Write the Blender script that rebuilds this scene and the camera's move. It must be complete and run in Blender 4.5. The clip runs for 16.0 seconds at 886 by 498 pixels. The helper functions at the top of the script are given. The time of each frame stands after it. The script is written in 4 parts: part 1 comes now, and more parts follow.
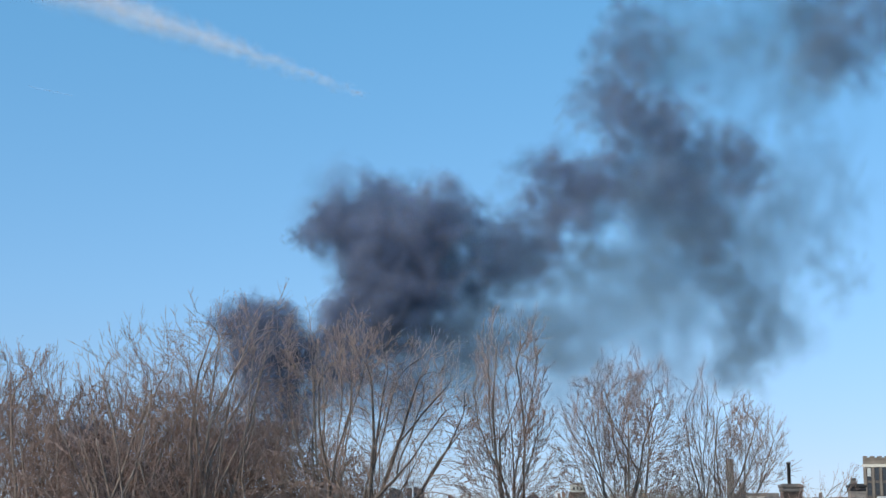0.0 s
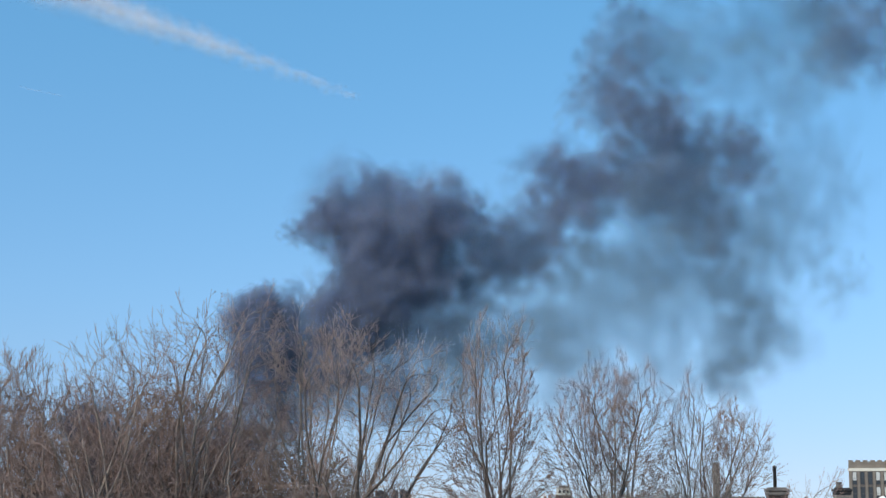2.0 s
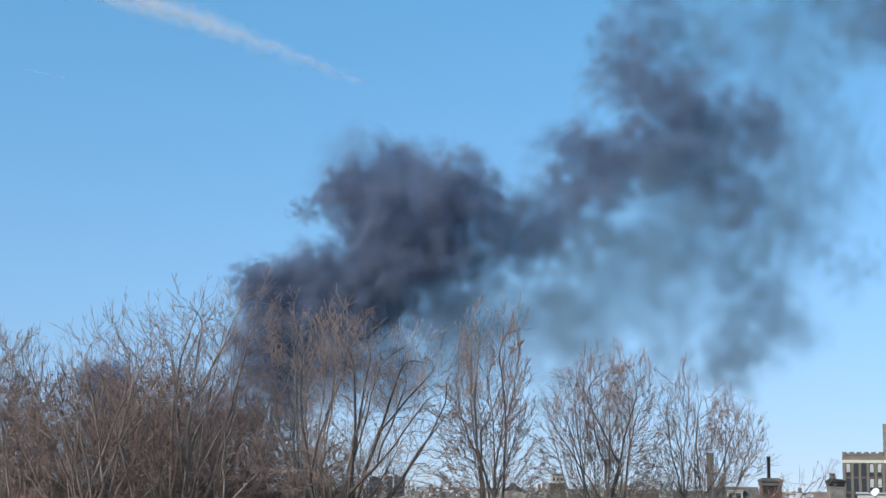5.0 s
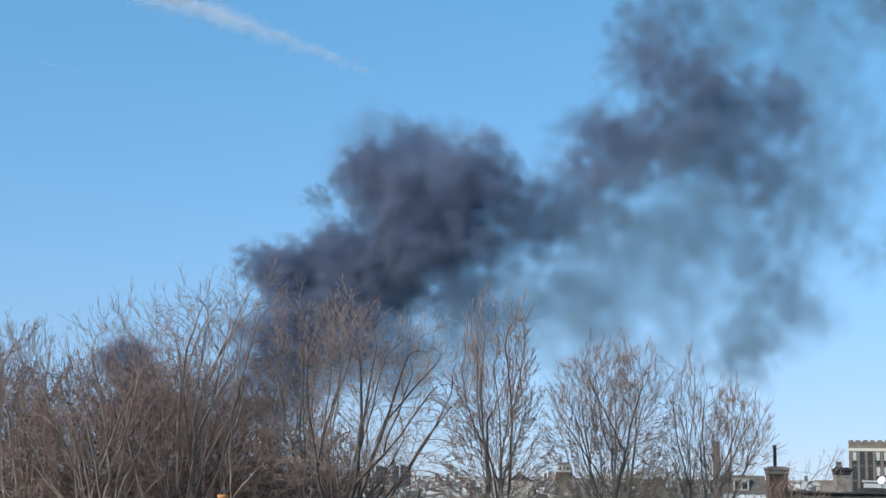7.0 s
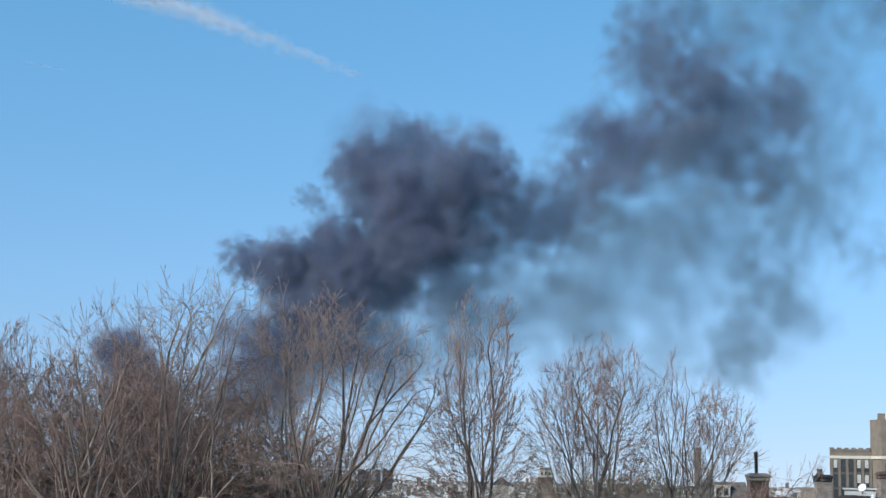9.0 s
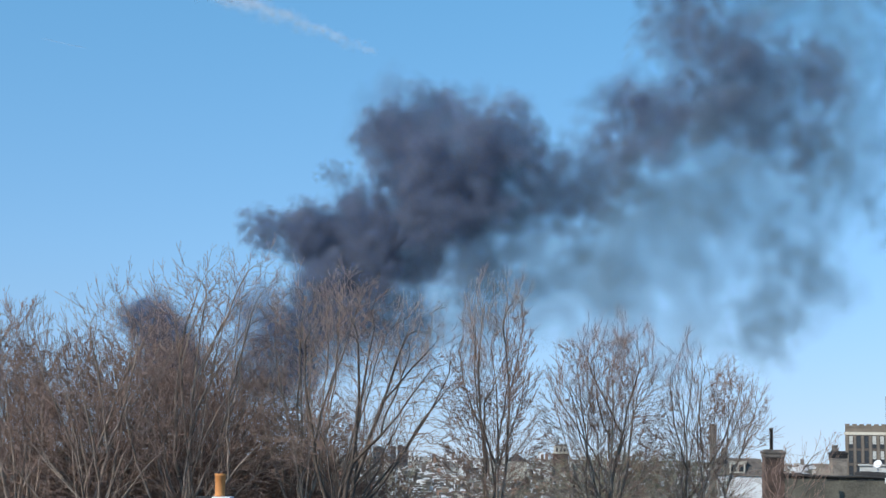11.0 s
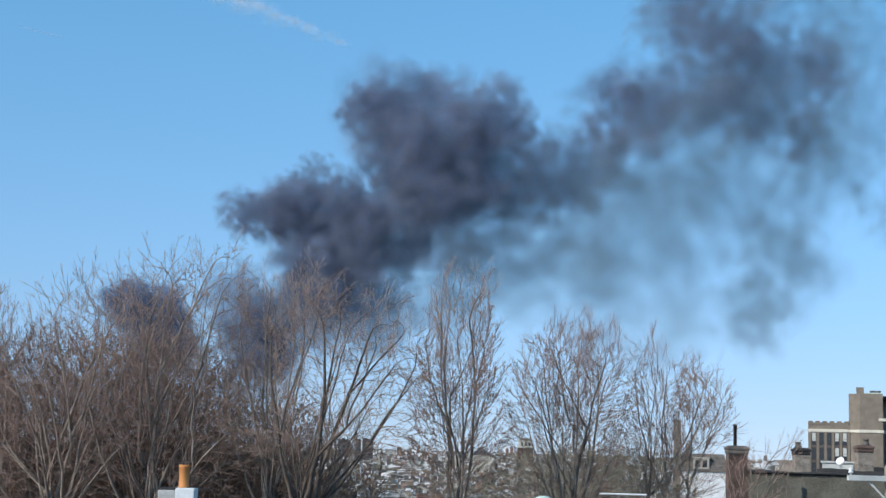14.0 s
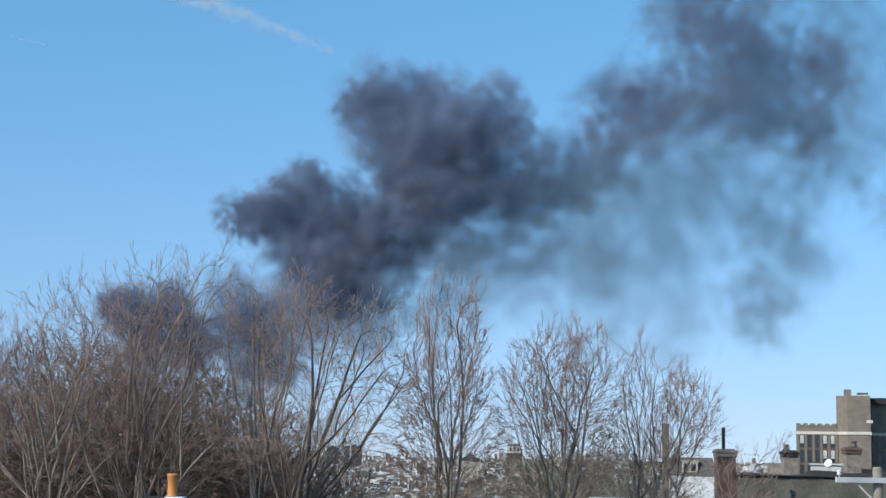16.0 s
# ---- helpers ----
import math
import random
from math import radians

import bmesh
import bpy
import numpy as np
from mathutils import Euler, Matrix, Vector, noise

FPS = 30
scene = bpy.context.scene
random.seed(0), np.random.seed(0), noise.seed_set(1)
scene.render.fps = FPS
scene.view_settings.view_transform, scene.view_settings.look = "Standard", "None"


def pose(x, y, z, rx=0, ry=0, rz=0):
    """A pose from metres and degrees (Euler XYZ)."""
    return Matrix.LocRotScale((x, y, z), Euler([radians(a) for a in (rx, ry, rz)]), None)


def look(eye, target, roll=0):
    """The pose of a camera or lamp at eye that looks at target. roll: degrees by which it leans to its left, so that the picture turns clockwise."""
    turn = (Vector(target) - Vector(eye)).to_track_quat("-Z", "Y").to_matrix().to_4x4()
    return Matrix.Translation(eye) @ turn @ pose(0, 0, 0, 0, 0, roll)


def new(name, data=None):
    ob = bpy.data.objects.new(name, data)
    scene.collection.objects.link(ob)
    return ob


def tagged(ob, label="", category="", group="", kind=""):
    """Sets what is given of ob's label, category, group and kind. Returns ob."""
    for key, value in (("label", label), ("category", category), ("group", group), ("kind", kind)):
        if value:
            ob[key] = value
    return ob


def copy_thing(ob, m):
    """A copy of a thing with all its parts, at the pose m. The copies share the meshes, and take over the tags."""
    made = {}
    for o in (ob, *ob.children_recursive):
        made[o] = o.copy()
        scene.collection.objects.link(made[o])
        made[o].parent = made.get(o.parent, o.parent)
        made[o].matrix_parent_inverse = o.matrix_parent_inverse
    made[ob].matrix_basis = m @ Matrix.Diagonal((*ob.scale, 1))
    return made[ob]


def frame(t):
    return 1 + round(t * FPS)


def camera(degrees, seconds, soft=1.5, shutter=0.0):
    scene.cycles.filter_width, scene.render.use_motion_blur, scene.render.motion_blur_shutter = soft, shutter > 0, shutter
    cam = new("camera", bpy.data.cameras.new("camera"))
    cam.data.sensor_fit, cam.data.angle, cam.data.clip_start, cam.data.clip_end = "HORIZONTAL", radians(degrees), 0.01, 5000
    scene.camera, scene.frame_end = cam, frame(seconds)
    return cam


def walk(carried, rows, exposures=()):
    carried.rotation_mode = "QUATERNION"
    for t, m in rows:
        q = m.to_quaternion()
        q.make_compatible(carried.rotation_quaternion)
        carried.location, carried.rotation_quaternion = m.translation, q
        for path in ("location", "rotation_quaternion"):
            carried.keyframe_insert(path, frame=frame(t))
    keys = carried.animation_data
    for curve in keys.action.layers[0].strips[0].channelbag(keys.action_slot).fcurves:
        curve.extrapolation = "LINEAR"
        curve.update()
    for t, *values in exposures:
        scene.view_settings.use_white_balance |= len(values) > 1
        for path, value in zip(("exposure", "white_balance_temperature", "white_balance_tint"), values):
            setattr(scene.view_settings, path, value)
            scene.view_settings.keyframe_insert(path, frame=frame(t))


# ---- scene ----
CLEAR = 12.0  # eye height above the ground


def aim(turn, tilt, lean):
    """A pose at the window: turned to the right, tilted up and leaning left, in degrees."""
    a, b = radians(turn), radians(tilt)
    eye = Vector((0, 0, CLEAR))
    return look(eye, eye + Vector((math.sin(a) * math.cos(b), math.cos(a) * math.cos(b), math.sin(b))), lean)


cam = camera(32, 16.0, soft=1.5)
walk(cam, [
    (0, aim(-1.744, 9.190, -0.106)), (0.5, aim(-1.270, 9.266, -0.116)), (1, aim(-1.387, 9.453, -0.037)),
    (1.5, aim(-1.279, 9.525, -0.068)), (2, aim(-1.276, 9.278, 0.107)), (2.5, aim(-1.106, 9.054, 0.373)),
    (3, aim(-1.238, 8.866, 0.396)), (3.5, aim(-1.341, 8.805, 0.488)), (6, aim(-1.035, 8.778, 0.960)),
    (6.5, aim(-1.171, 8.573, 0.754)), (7, aim(-1.372, 8.402, 0.667)), (7.5, aim(-1.330, 8.533, 0.788)),
    (8, aim(-1.313, 8.503, 0.765)), (8.5, aim(-1.221, 8.512, 0.754)), (9, aim(-0.767, 8.567, 1.094)),
    (9.2, aim(-1.084, 8.467, 0.826)), (11.3, aim(-1.302, 7.577, 1.109)), (11.5, aim(-0.329, 7.502, 0.911)),
    (12, aim(-0.326, 7.422, 1.176)), (12.5, aim(-0.436, 7.625, 1.352)), (13, aim(-0.301, 7.525, 1.507)),
    (13.5, aim(-0.198, 7.530, 1.509)), (14, aim(-0.085, 7.481, 1.591)), (14.5, aim(0.000, 7.377, 1.500)),
    (15, aim(0.042, 7.272, 1.415)), (15.5, aim(0.192, 7.473, 0.800)), (16, aim(0.400, 7.715, 1.018)),
])

# ---- world, sun, exposure ----
world = bpy.data.worlds.new("sky")
scene.world = world
world.use_nodes = True
wn = world.node_tree.nodes
sky = wn.new("ShaderNodeTexSky")
sky.sky_type = "NISHITA"
sky.sun_disc = False
sky.sun_elevation, sky.sun_rotation = radians(36), radians(228)
sky.altitude, sky.air_density, sky.dust_density, sky.ozone_density = 0, 1.0, 0.25, 2.5
wn["Background"].inputs[1].default_value = 0.163
# the haze near the horizon is clear and blue
lift, tint, way_up = wn.new("ShaderNodeMapping"), wn.new("ShaderNodeMix"), wn.new("ShaderNodeTexCoord")
lift.inputs["Location"].default_value = (0, 0, 0.07)
tint.data_type, tint.blend_type = "RGBA", "MULTIPLY"
tint.inputs[0].default_value = 1.0
split, hue = wn.new("ShaderNodeSeparateXYZ"), wn.new("ShaderNodeValToRGB")
hue.color_ramp.elements[0].color, hue.color_ramp.elements[1].color = (0.69, 0.66, 0.78, 1), (0.70, 1.175, 1.23, 1)
hue.color_ramp.elements[0].position, hue.color_ramp.elements[1].position = 0.0, 0.33
hue.color_ramp.elements.new(0.13).color = (0.72, 0.915, 1.01, 1)
wl = world.node_tree.links
wl.new(way_up.outputs["Generated"], split.inputs[0]), wl.new(split.outputs[2], hue.inputs[0]), wl.new(hue.outputs[0], tint.inputs[7])
wl.new(way_up.outputs["Generated"], lift.inputs[0]), wl.new(lift.outputs[0], sky.inputs[0])
wl.new(sky.outputs[0], tint.inputs[6]), wl.new(tint.outputs[2], wn["Background"].inputs[0])
sun = new("sun", bpy.data.lights.new("sun", "SUN"))
sun.data.energy, sun.data.angle, sun.data.color = 4.3, radians(0.5), (1.0, 0.94, 0.85)
sun.matrix_world = look((-70, -46, 66), (0, 0, 12))
scene.view_settings.exposure = 0.0
scene.cycles.transparent_max_bounces = 256


# ---- materials ----
def node_mat(name):
    m = bpy.data.materials.new(name)
    m.use_nodes = True
    return m, m.node_tree.nodes, m.node_tree.links


def surface(name, low, high, rough=0.85, size=1.0, bump=0.3, metal=0.0, per_thing=0.0, streak=1.0):
    """A two-scale mottled surface between two colours; size is the width of its large blotches in metres."""
    m, n, l = node_mat(name)
    b = n["Principled BSDF"]
    b.inputs["Roughness"].default_value, b.inputs["Metallic"].default_value = rough, metal
    co = n.new("ShaderNodeTexCoord")
    mp = n.new("ShaderNodeMapping")
    mp.inputs["Scale"].default_value = (1 / size, 1 / size, streak / size)
    l.new(co.outputs["Object"], mp.inputs["Vector"])
    big, fine = n.new("ShaderNodeTexNoise"), n.new("ShaderNodeTexNoise")
    big.inputs["Scale"].default_value, big.inputs["Detail"].default_value = 1.0, 4.0
    fine.inputs["Scale"].default_value, fine.inputs["Detail"].default_value = 11.0, 5.0
    for t in (big, fine):
        l.new(mp.outputs[0], t.inputs["Vector"])
    add = n.new("ShaderNodeMix")
    add.inputs[0].default_value = 0.4
    l.new(big.outputs[0], add.inputs[2]), l.new(fine.outputs[0], add.inputs[3])
    ramp = n.new("ShaderNodeValToRGB")
    ramp.color_ramp.elements[0].position, ramp.color_ramp.elements[1].position = 0.32, 0.68
    ramp.color_ramp.elements[0].color, ramp.color_ramp.elements[1].color = (*low, 1), (*high, 1)
    l.new(add.outputs[0], ramp.inputs[0])
    out = ramp.outputs[0]
    if per_thing:
        info, hsv = n.new("ShaderNodeObjectInfo"), n.new("ShaderNodeHueSaturation")
        mr = n.new("ShaderNodeMapRange")
        mr.inputs[3].default_value, mr.inputs[4].default_value = 1 - per_thing, 1 + per_thing
        l.new(info.outputs["Random"], mr.inputs[0]), l.new(mr.outputs[0], hsv.inputs["Value"])
        l.new(out, hsv.inputs["Color"])
        out = hsv.outputs[0]
    l.new(out, b.inputs["Base Color"])
    if bump:
        bp = n.new("ShaderNodeBump")
        bp.inputs["Strength"].default_value, bp.inputs["Distance"].default_value = bump, 0.02 * size
        l.new(fine.outputs[0], bp.inputs["Height"]), l.new(bp.outputs[0], b.inputs["Normal"])
    return m


def painted(name, colours, rough=0.8):
    """Paint that differs from house to house."""
    m = surface(name, (0.5, 0.5, 0.5), (0.6, 0.6, 0.6), rough, 2.0, 0.1)
    n, l = m.node_tree.nodes, m.node_tree.links
    info, ramp = n.new("ShaderNodeObjectInfo"), n.new("ShaderNodeValToRGB")
    ramp.color_ramp.interpolation = "CONSTANT"
    while len(ramp.color_ramp.elements) < len(colours):
        ramp.color_ramp.elements.new(0.5)
    for i, c in enumerate(colours):
        ramp.color_ramp.elements[i].position = i / len(colours)
        ramp.color_ramp.elements[i].color = (*c, 1)
    mix = n.new("ShaderNodeMix")
    mix.data_type, mix.blend_type = "RGBA", "MULTIPLY"
    mix.inputs[0].default_value = 0.5
    old = n["Principled BSDF"].inputs["Base Color"].links[0].from_socket
    l.new(info.outputs["Random"], ramp.inputs[0])
    l.new(ramp.outputs[0], mix.inputs[6]), l.new(old, mix.inputs[7])
    l.new(mix.outputs[2], n["Principled BSDF"].inputs["Base Color"])
    return m


def vapour(name, colour, strength, grain, gap, through_light):
    """Thin smoke: wisps that are clear at their rims and torn by noise; grain is the noise's scale in the puff's own space."""
    m, n, l = node_mat(name)
    n.remove(n["Principled BSDF"])
    dif, trl, clear = n.new("ShaderNodeBsdfDiffuse"), n.new("ShaderNodeBsdfTranslucent"), n.new("ShaderNodeBsdfTransparent")
    dif.inputs[0].default_value = trl.inputs[0].default_value = (*colour, 1)
    body, mix = n.new("ShaderNodeMixShader"), n.new("ShaderNodeMixShader")
    body.inputs[0].default_value = through_light
    l.new(dif.outputs[0], body.inputs[1]), l.new(trl.outputs[0], body.inputs[2])
    rim = n.new("ShaderNodeAttribute")
    rim.attribute_name = "thick"
    co, tex = n.new("ShaderNodeTexCoord"), n.new("ShaderNodeTexNoise")
    tex.inputs["Scale"].default_value, tex.inputs["Detail"].default_value, tex.inputs["Distortion"].default_value = grain, 5.0, 0.5
    l.new(co.outputs["Object"], tex.inputs["Vector"])
    torn = n.new("ShaderNodeMapRange")
    torn.inputs[1].default_value, torn.inputs[2].default_value = gap, gap + 0.42
    l.new(tex.outputs[0], torn.inputs[0])
    soft = n.new("ShaderNodeMapRange")
    soft.interpolation_type = "SMOOTHSTEP"
    l.new(rim.outputs["Fac"], soft.inputs[0])
    a, b = n.new("ShaderNodeMath"), n.new("ShaderNodeMath")
    a.operation = b.operation = "MULTIPLY"
    l.new(soft.outputs[0], a.inputs[0]), l.new(torn.outputs[0], a.inputs[1])
    l.new(a.outputs[0], b.inputs[0])
    b.inputs[1].default_value = strength
    l.new(b.outputs[0], mix.inputs[0])
    l.new(clear.outputs[0], mix.inputs[1]), l.new(body.outputs[0], mix.inputs[2])
    l.new(mix.outputs[0], n["Material Output"].inputs[0])
    return m


FAR_WALLS = surface("far_walls", (0.5, 0.5, 0.5), (0.6, 0.6, 0.6), 0.85, 5.0, 0.0)
GROUND = surface("bare_ground", (0.07, 0.06, 0.045), (0.16, 0.14, 0.11), 0.95, 9.0, 0.4)
BARK = surface("bark", (0.036, 0.026, 0.021), (0.43, 0.34, 0.275), 0.9, 0.35, 0.6, streak=0.4, per_thing=0.15)
DARK_BARK = surface("dark_bark", (0.026, 0.019, 0.016), (0.16, 0.124, 0.1), 0.9, 0.35, 0.6, streak=0.4)
TWIG = surface("twig_bark", (0.14, 0.09, 0.072), (0.41, 0.29, 0.24), 0.85, 0.6, 0.0)
BROWN_TWIG = surface("brown_twig", (0.085, 0.052, 0.04), (0.24, 0.153, 0.118), 0.9, 0.9, 0.0)
GREY_TWIG = surface("grey_scrub_twig", (0.12, 0.11, 0.075), (0.31, 0.28, 0.205), 0.9, 0.9, 0.0)
BUD = surface("bud", (0.16, 0.075, 0.045), (0.34, 0.19, 0.12), 0.8, 0.5, 0.0)
TAN_BUD = surface("dry_seed", (0.22, 0.14, 0.06), (0.38, 0.27, 0.14), 0.8, 0.5, 0.0)
TAN_BRICK = surface("tan_brick", (0.15, 0.122, 0.095), (0.24, 0.2, 0.16), 0.9, 1.6, 0.2)
DARK_BRICK = surface("dark_brick", (0.08, 0.065, 0.055), (0.14, 0.11, 0.09), 0.9, 1.6, 0.2)
PALE_BRICK = surface("weathered_brick", (0.09, 0.072, 0.06), (0.4, 0.34, 0.28), 0.9, 0.25, 0.6)
RED_BRICK = surface("red_brick", (0.014, 0.011, 0.009), (0.19, 0.12, 0.095), 0.9, 0.4, 0.6)
GREY_BRICK = surface("sooty_brick", (0.05, 0.045, 0.04), (0.2, 0.17, 0.15), 0.9, 0.5, 0.5)
STUCCO = surface("grey_stucco", (0.045, 0.042, 0.034), (0.15, 0.14, 0.112), 0.95, 0.7, 0.4)
TAR = surface("roof_tar", (0.012, 0.012, 0.013), (0.04, 0.037, 0.035), 0.85, 0.8, 0.3)
LIMESTONE = surface("pale_stone", (0.5, 0.46, 0.38), (0.66, 0.6, 0.5), 0.8, 1.0, 0.1)
WHITE = surface("white_paint", (0.6, 0.6, 0.6), (0.82, 0.82, 0.81), 0.6, 0.5, 0.1)
WHITEWASH = surface("whitewash", (0.22, 0.21, 0.2), (0.6, 0.59, 0.57), 0.85, 0.4, 0.5)
CLAY = surface("orange_clay", (0.5, 0.19, 0.055), (0.62, 0.26, 0.08), 0.8, 0.3, 0.2)
IRON = surface("dark_iron", (0.05, 0.045, 0.04), (0.15, 0.125, 0.11), 0.6, 0.2, 0.2, 0.4)
STEEL = surface("galvanised_steel", (0.35, 0.36, 0.37), (0.5, 0.51, 0.52), 0.45, 0.3, 0.1, 0.7)
COPPER = surface("pale_green_copper", (0.42, 0.55, 0.48), (0.58, 0.7, 0.62), 0.6, 0.6, 0.1)
WOOD = surface("weathered_wood", (0.16, 0.13, 0.1), (0.3, 0.26, 0.21), 0.9, 0.3, 0.4)
PALE_WOOD = surface("pale_wood", (0.42, 0.42, 0.4), (0.6, 0.6, 0.57), 0.8, 0.3, 0.3)
GLASS = surface("dark_glass", (0.02, 0.023, 0.028), (0.05, 0.055, 0.06), 0.15, 1.0, 0.0)
BLIND = surface("window_blind", (0.4, 0.4, 0.37), (0.55, 0.54, 0.5), 0.6, 1.0, 0.0)
FACADE = painted("house_paint", [(0.75, 0.73, 0.7), (0.4, 0.3, 0.22), (0.82, 0.82, 0.83), (0.3, 0.14, 0.1), (0.62, 0.55, 0.43), (0.24, 0.22, 0.2),
                                 (0.7, 0.68, 0.6), (0.42, 0.2, 0.14), (0.55, 0.55, 0.55)])
ROOFING = painted("roofing", [(0.1, 0.1, 0.1), (0.7, 0.71, 0.74), (0.2, 0.19, 0.18), (0.45, 0.45, 0.46), (0.07, 0.07, 0.075), (0.3, 0.25, 0.21)])
def by_island(m, colours):
    """Colours that differ from piece to piece of a joined mesh."""
    n, l = m.node_tree.nodes, m.node_tree.links
    geo, ramp = n.new("ShaderNodeNewGeometry"), n.new("ShaderNodeValToRGB")
    ramp.color_ramp.interpolation = "CONSTANT"
    while len(ramp.color_ramp.elements) < len(colours):
        ramp.color_ramp.elements.new(0.5)
    for i, c in enumerate(colours):
        ramp.color_ramp.elements[i].position = i / len(colours)
        ramp.color_ramp.elements[i].color = (*c, 1)
    l.new(geo.outputs["Random Per Island"], ramp.inputs[0]), l.new(ramp.outputs[0], n["Principled BSDF"].inputs["Base Color"])


by_island(FAR_WALLS, [(0.82, 0.8, 0.77), (0.16, 0.13, 0.11), (0.5, 0.46, 0.4), (0.1, 0.1, 0.1), (0.78, 0.78, 0.78), (0.45, 0.4, 0.33), (0.22, 0.15, 0.11), (0.6, 0.6, 0.62), (0.13, 0.12, 0.1),
                      (0.3, 0.29, 0.27), (0.08, 0.075, 0.07), (0.36, 0.22, 0.16)])
DARK_SLAB = surface("dark_cladding", (0.05, 0.05, 0.055), (0.1, 0.095, 0.095), 0.7, 4.0, 0.1)
SOOT = vapour("soot_smoke", (0.235, 0.27, 0.365), 0.22, 1.5, 0.08, 0.5)
MID_SOOT = vapour("hazy_soot_smoke", (0.225, 0.27, 0.36), 0.14, 1.4, 0.1, 0.5)
THIN_SOOT = vapour("thin_soot_smoke", (0.215, 0.3, 0.36), 0.08, 1.2, 0.05, 0.5)
VAPOUR = vapour("ice_vapour", (0.9, 0.9, 0.92), 0.075, 0.45, 0.0, 0.4)
THIN_VAPOUR = vapour("thin_ice_vapour", (0.9, 0.9, 0.92), 0.045, 0.5, 0.03, 0.4)


# ---- mesh helpers ----
def part(name, bm, material, parent, label="", m=None):
    me = bpy.data.meshes.new(name)
    bm.to_mesh(me)
    bm.free()
    me.materials.append(material)
    ob = new(name, me)
    ob.parent = parent
    if m is not None:
        ob.matrix_basis = m
    return tagged(ob, label)


def thing(name, label, category, group="", kind="", m=None):
    ob = new(name)
    ob.empty_display_size = 0.2
    if m is not None:
        ob.matrix_basis = m
    return tagged(ob, label, category, group, kind)


def box(bm, x0, y0, z0, x1, y1, z1, bevel=0.0):
    v = bmesh.ops.create_cube(bm, size=1, matrix=Matrix.Translation(((x0 + x1) / 2, (y0 + y1) / 2, (z0 + z1) / 2))
                              @ Matrix.Diagonal((x1 - x0, y1 - y0, z1 - z0, 1)))["verts"]
    if bevel:
        e = list({e for p in v for e in p.link_edges})
        bmesh.ops.bevel(bm, geom=e, offset=bevel, segments=2, affect="EDGES", profile=0.6)
    return bm


def boxes(*rows, bevel=0.0):
    bm = bmesh.new()
    for r in rows:
        box(bm, *r, bevel=bevel)
    return bm


def lathe(profile, sides=20):
    """A turned form about z from (radius, height) pairs."""
    bm = bmesh.new()
    rings = []
    for r, z in profile:
        rings.append([bm.verts.new((r * math.cos(6.28319 * k / sides), r * math.sin(6.28319 * k / sides), z)) for k in range(sides)])
    for a, b in zip(rings, rings[1:]):
        for k in range(sides):
            bm.faces.new((a[k], a[(k + 1) % sides], b[(k + 1) % sides], b[k])).smooth = True
    bm.faces.new(rings[0][::-1]), bm.faces.new(rings[-1])
    return bm


def tubes(rows):
    """Vertices and faces of many tapered tubes: (points, radii, sides) each."""
    verts, faces = [], []
    for pts, rad, sides in rows:
        base = len(verts)
        cs = [(math.cos(6.28319 * k / sides), math.sin(6.28319 * k / sides)) for k in range(sides)]
        n = len(pts)
        for i in range(n):
            d = pts[min(i + 1, n - 1)] - pts[max(i - 1, 0)]
            u = d.orthogonal().normalized() if i == 0 else (u - d * (u.dot(d) / max(d.length_squared, 1e-9))).normalized()
            w = d.cross(u).normalized()
            for c, s in cs:
                verts.append(pts[i] + (u * c + w * s) * rad[i])
        for i in range(n - 1):
            a, b = base + i * sides, base + (i + 1) * sides
            for k in range(sides):
                k2 = (k + 1) % sides
                faces.append((a + k, a + k2, b + k2, b + k))
        faces.append(tuple(range(base + (n - 1) * sides, base + n * sides)))
    return verts, faces


def raw_part(name, vf, material, parent, label="", smooth=True, kind=""):
    me = bpy.data.meshes.new(name)
    me.from_pydata([tuple(v) for v in vf[0]], [], vf[1])
    if smooth:
        me.shade_smooth()
    me.materials.append(material)
    ob = new(name, me)
    ob.parent = parent
    return tagged(ob, label, kind=kind)


# ---- ground ----
def lie(y):
    """The height of the ground: level by the street, falling to the lower town and rising to far hills."""
    s = min(max((y - 78) / 320, 0), 1)
    r = min(max((y - 1800) / 2700, 0), 1)
    return -48 * s * s * (3 - 2 * s) + 55 * r * r * (3 - 2 * r)


def build_ground():
    bm = bmesh.new()
    xs, ys = (-4600, -1500, -400, -100, 0, 100, 400, 1500, 4600), [-4600, -800, -60, 40, *range(78, 400, 20), 500, 1200, *range(1800, 4600, 150), 4600]
    grid = [[bm.verts.new((x, y, lie(y))) for x in xs] for y in ys]
    for r0, r1 in zip(grid, grid[1:]):
        for k in range(len(xs) - 1):
            bm.faces.new((r0[k], r0[k + 1], r1[k + 1], r1[k])).smooth = True
    g = part("ground", bm, GROUND, None)
    tagged(g, "bare brown winter ground under the trees and streets", "ground", kind="structure")


# ---- trees ----
def shoot(rng, start, way, length, r0, r1, steps, wobble, rise):
    """One bending branch: its points, radii and the direction at each point."""
    pts, rad, ways = [start.copy()], [r0], [way.copy()]
    d = way.copy()
    for i in range(steps):
        d = (d + Vector((rng.gauss(0, wobble), rng.gauss(0, wobble), rng.gauss(0, wobble) + rise))).normalized()
        pts.append(pts[-1] + d * (length / steps))
        rad.append(r0 + (r1 - r0) * ((i + 1) / steps) ** 0.8)
        ways.append(d.copy())
    return pts, rad, ways


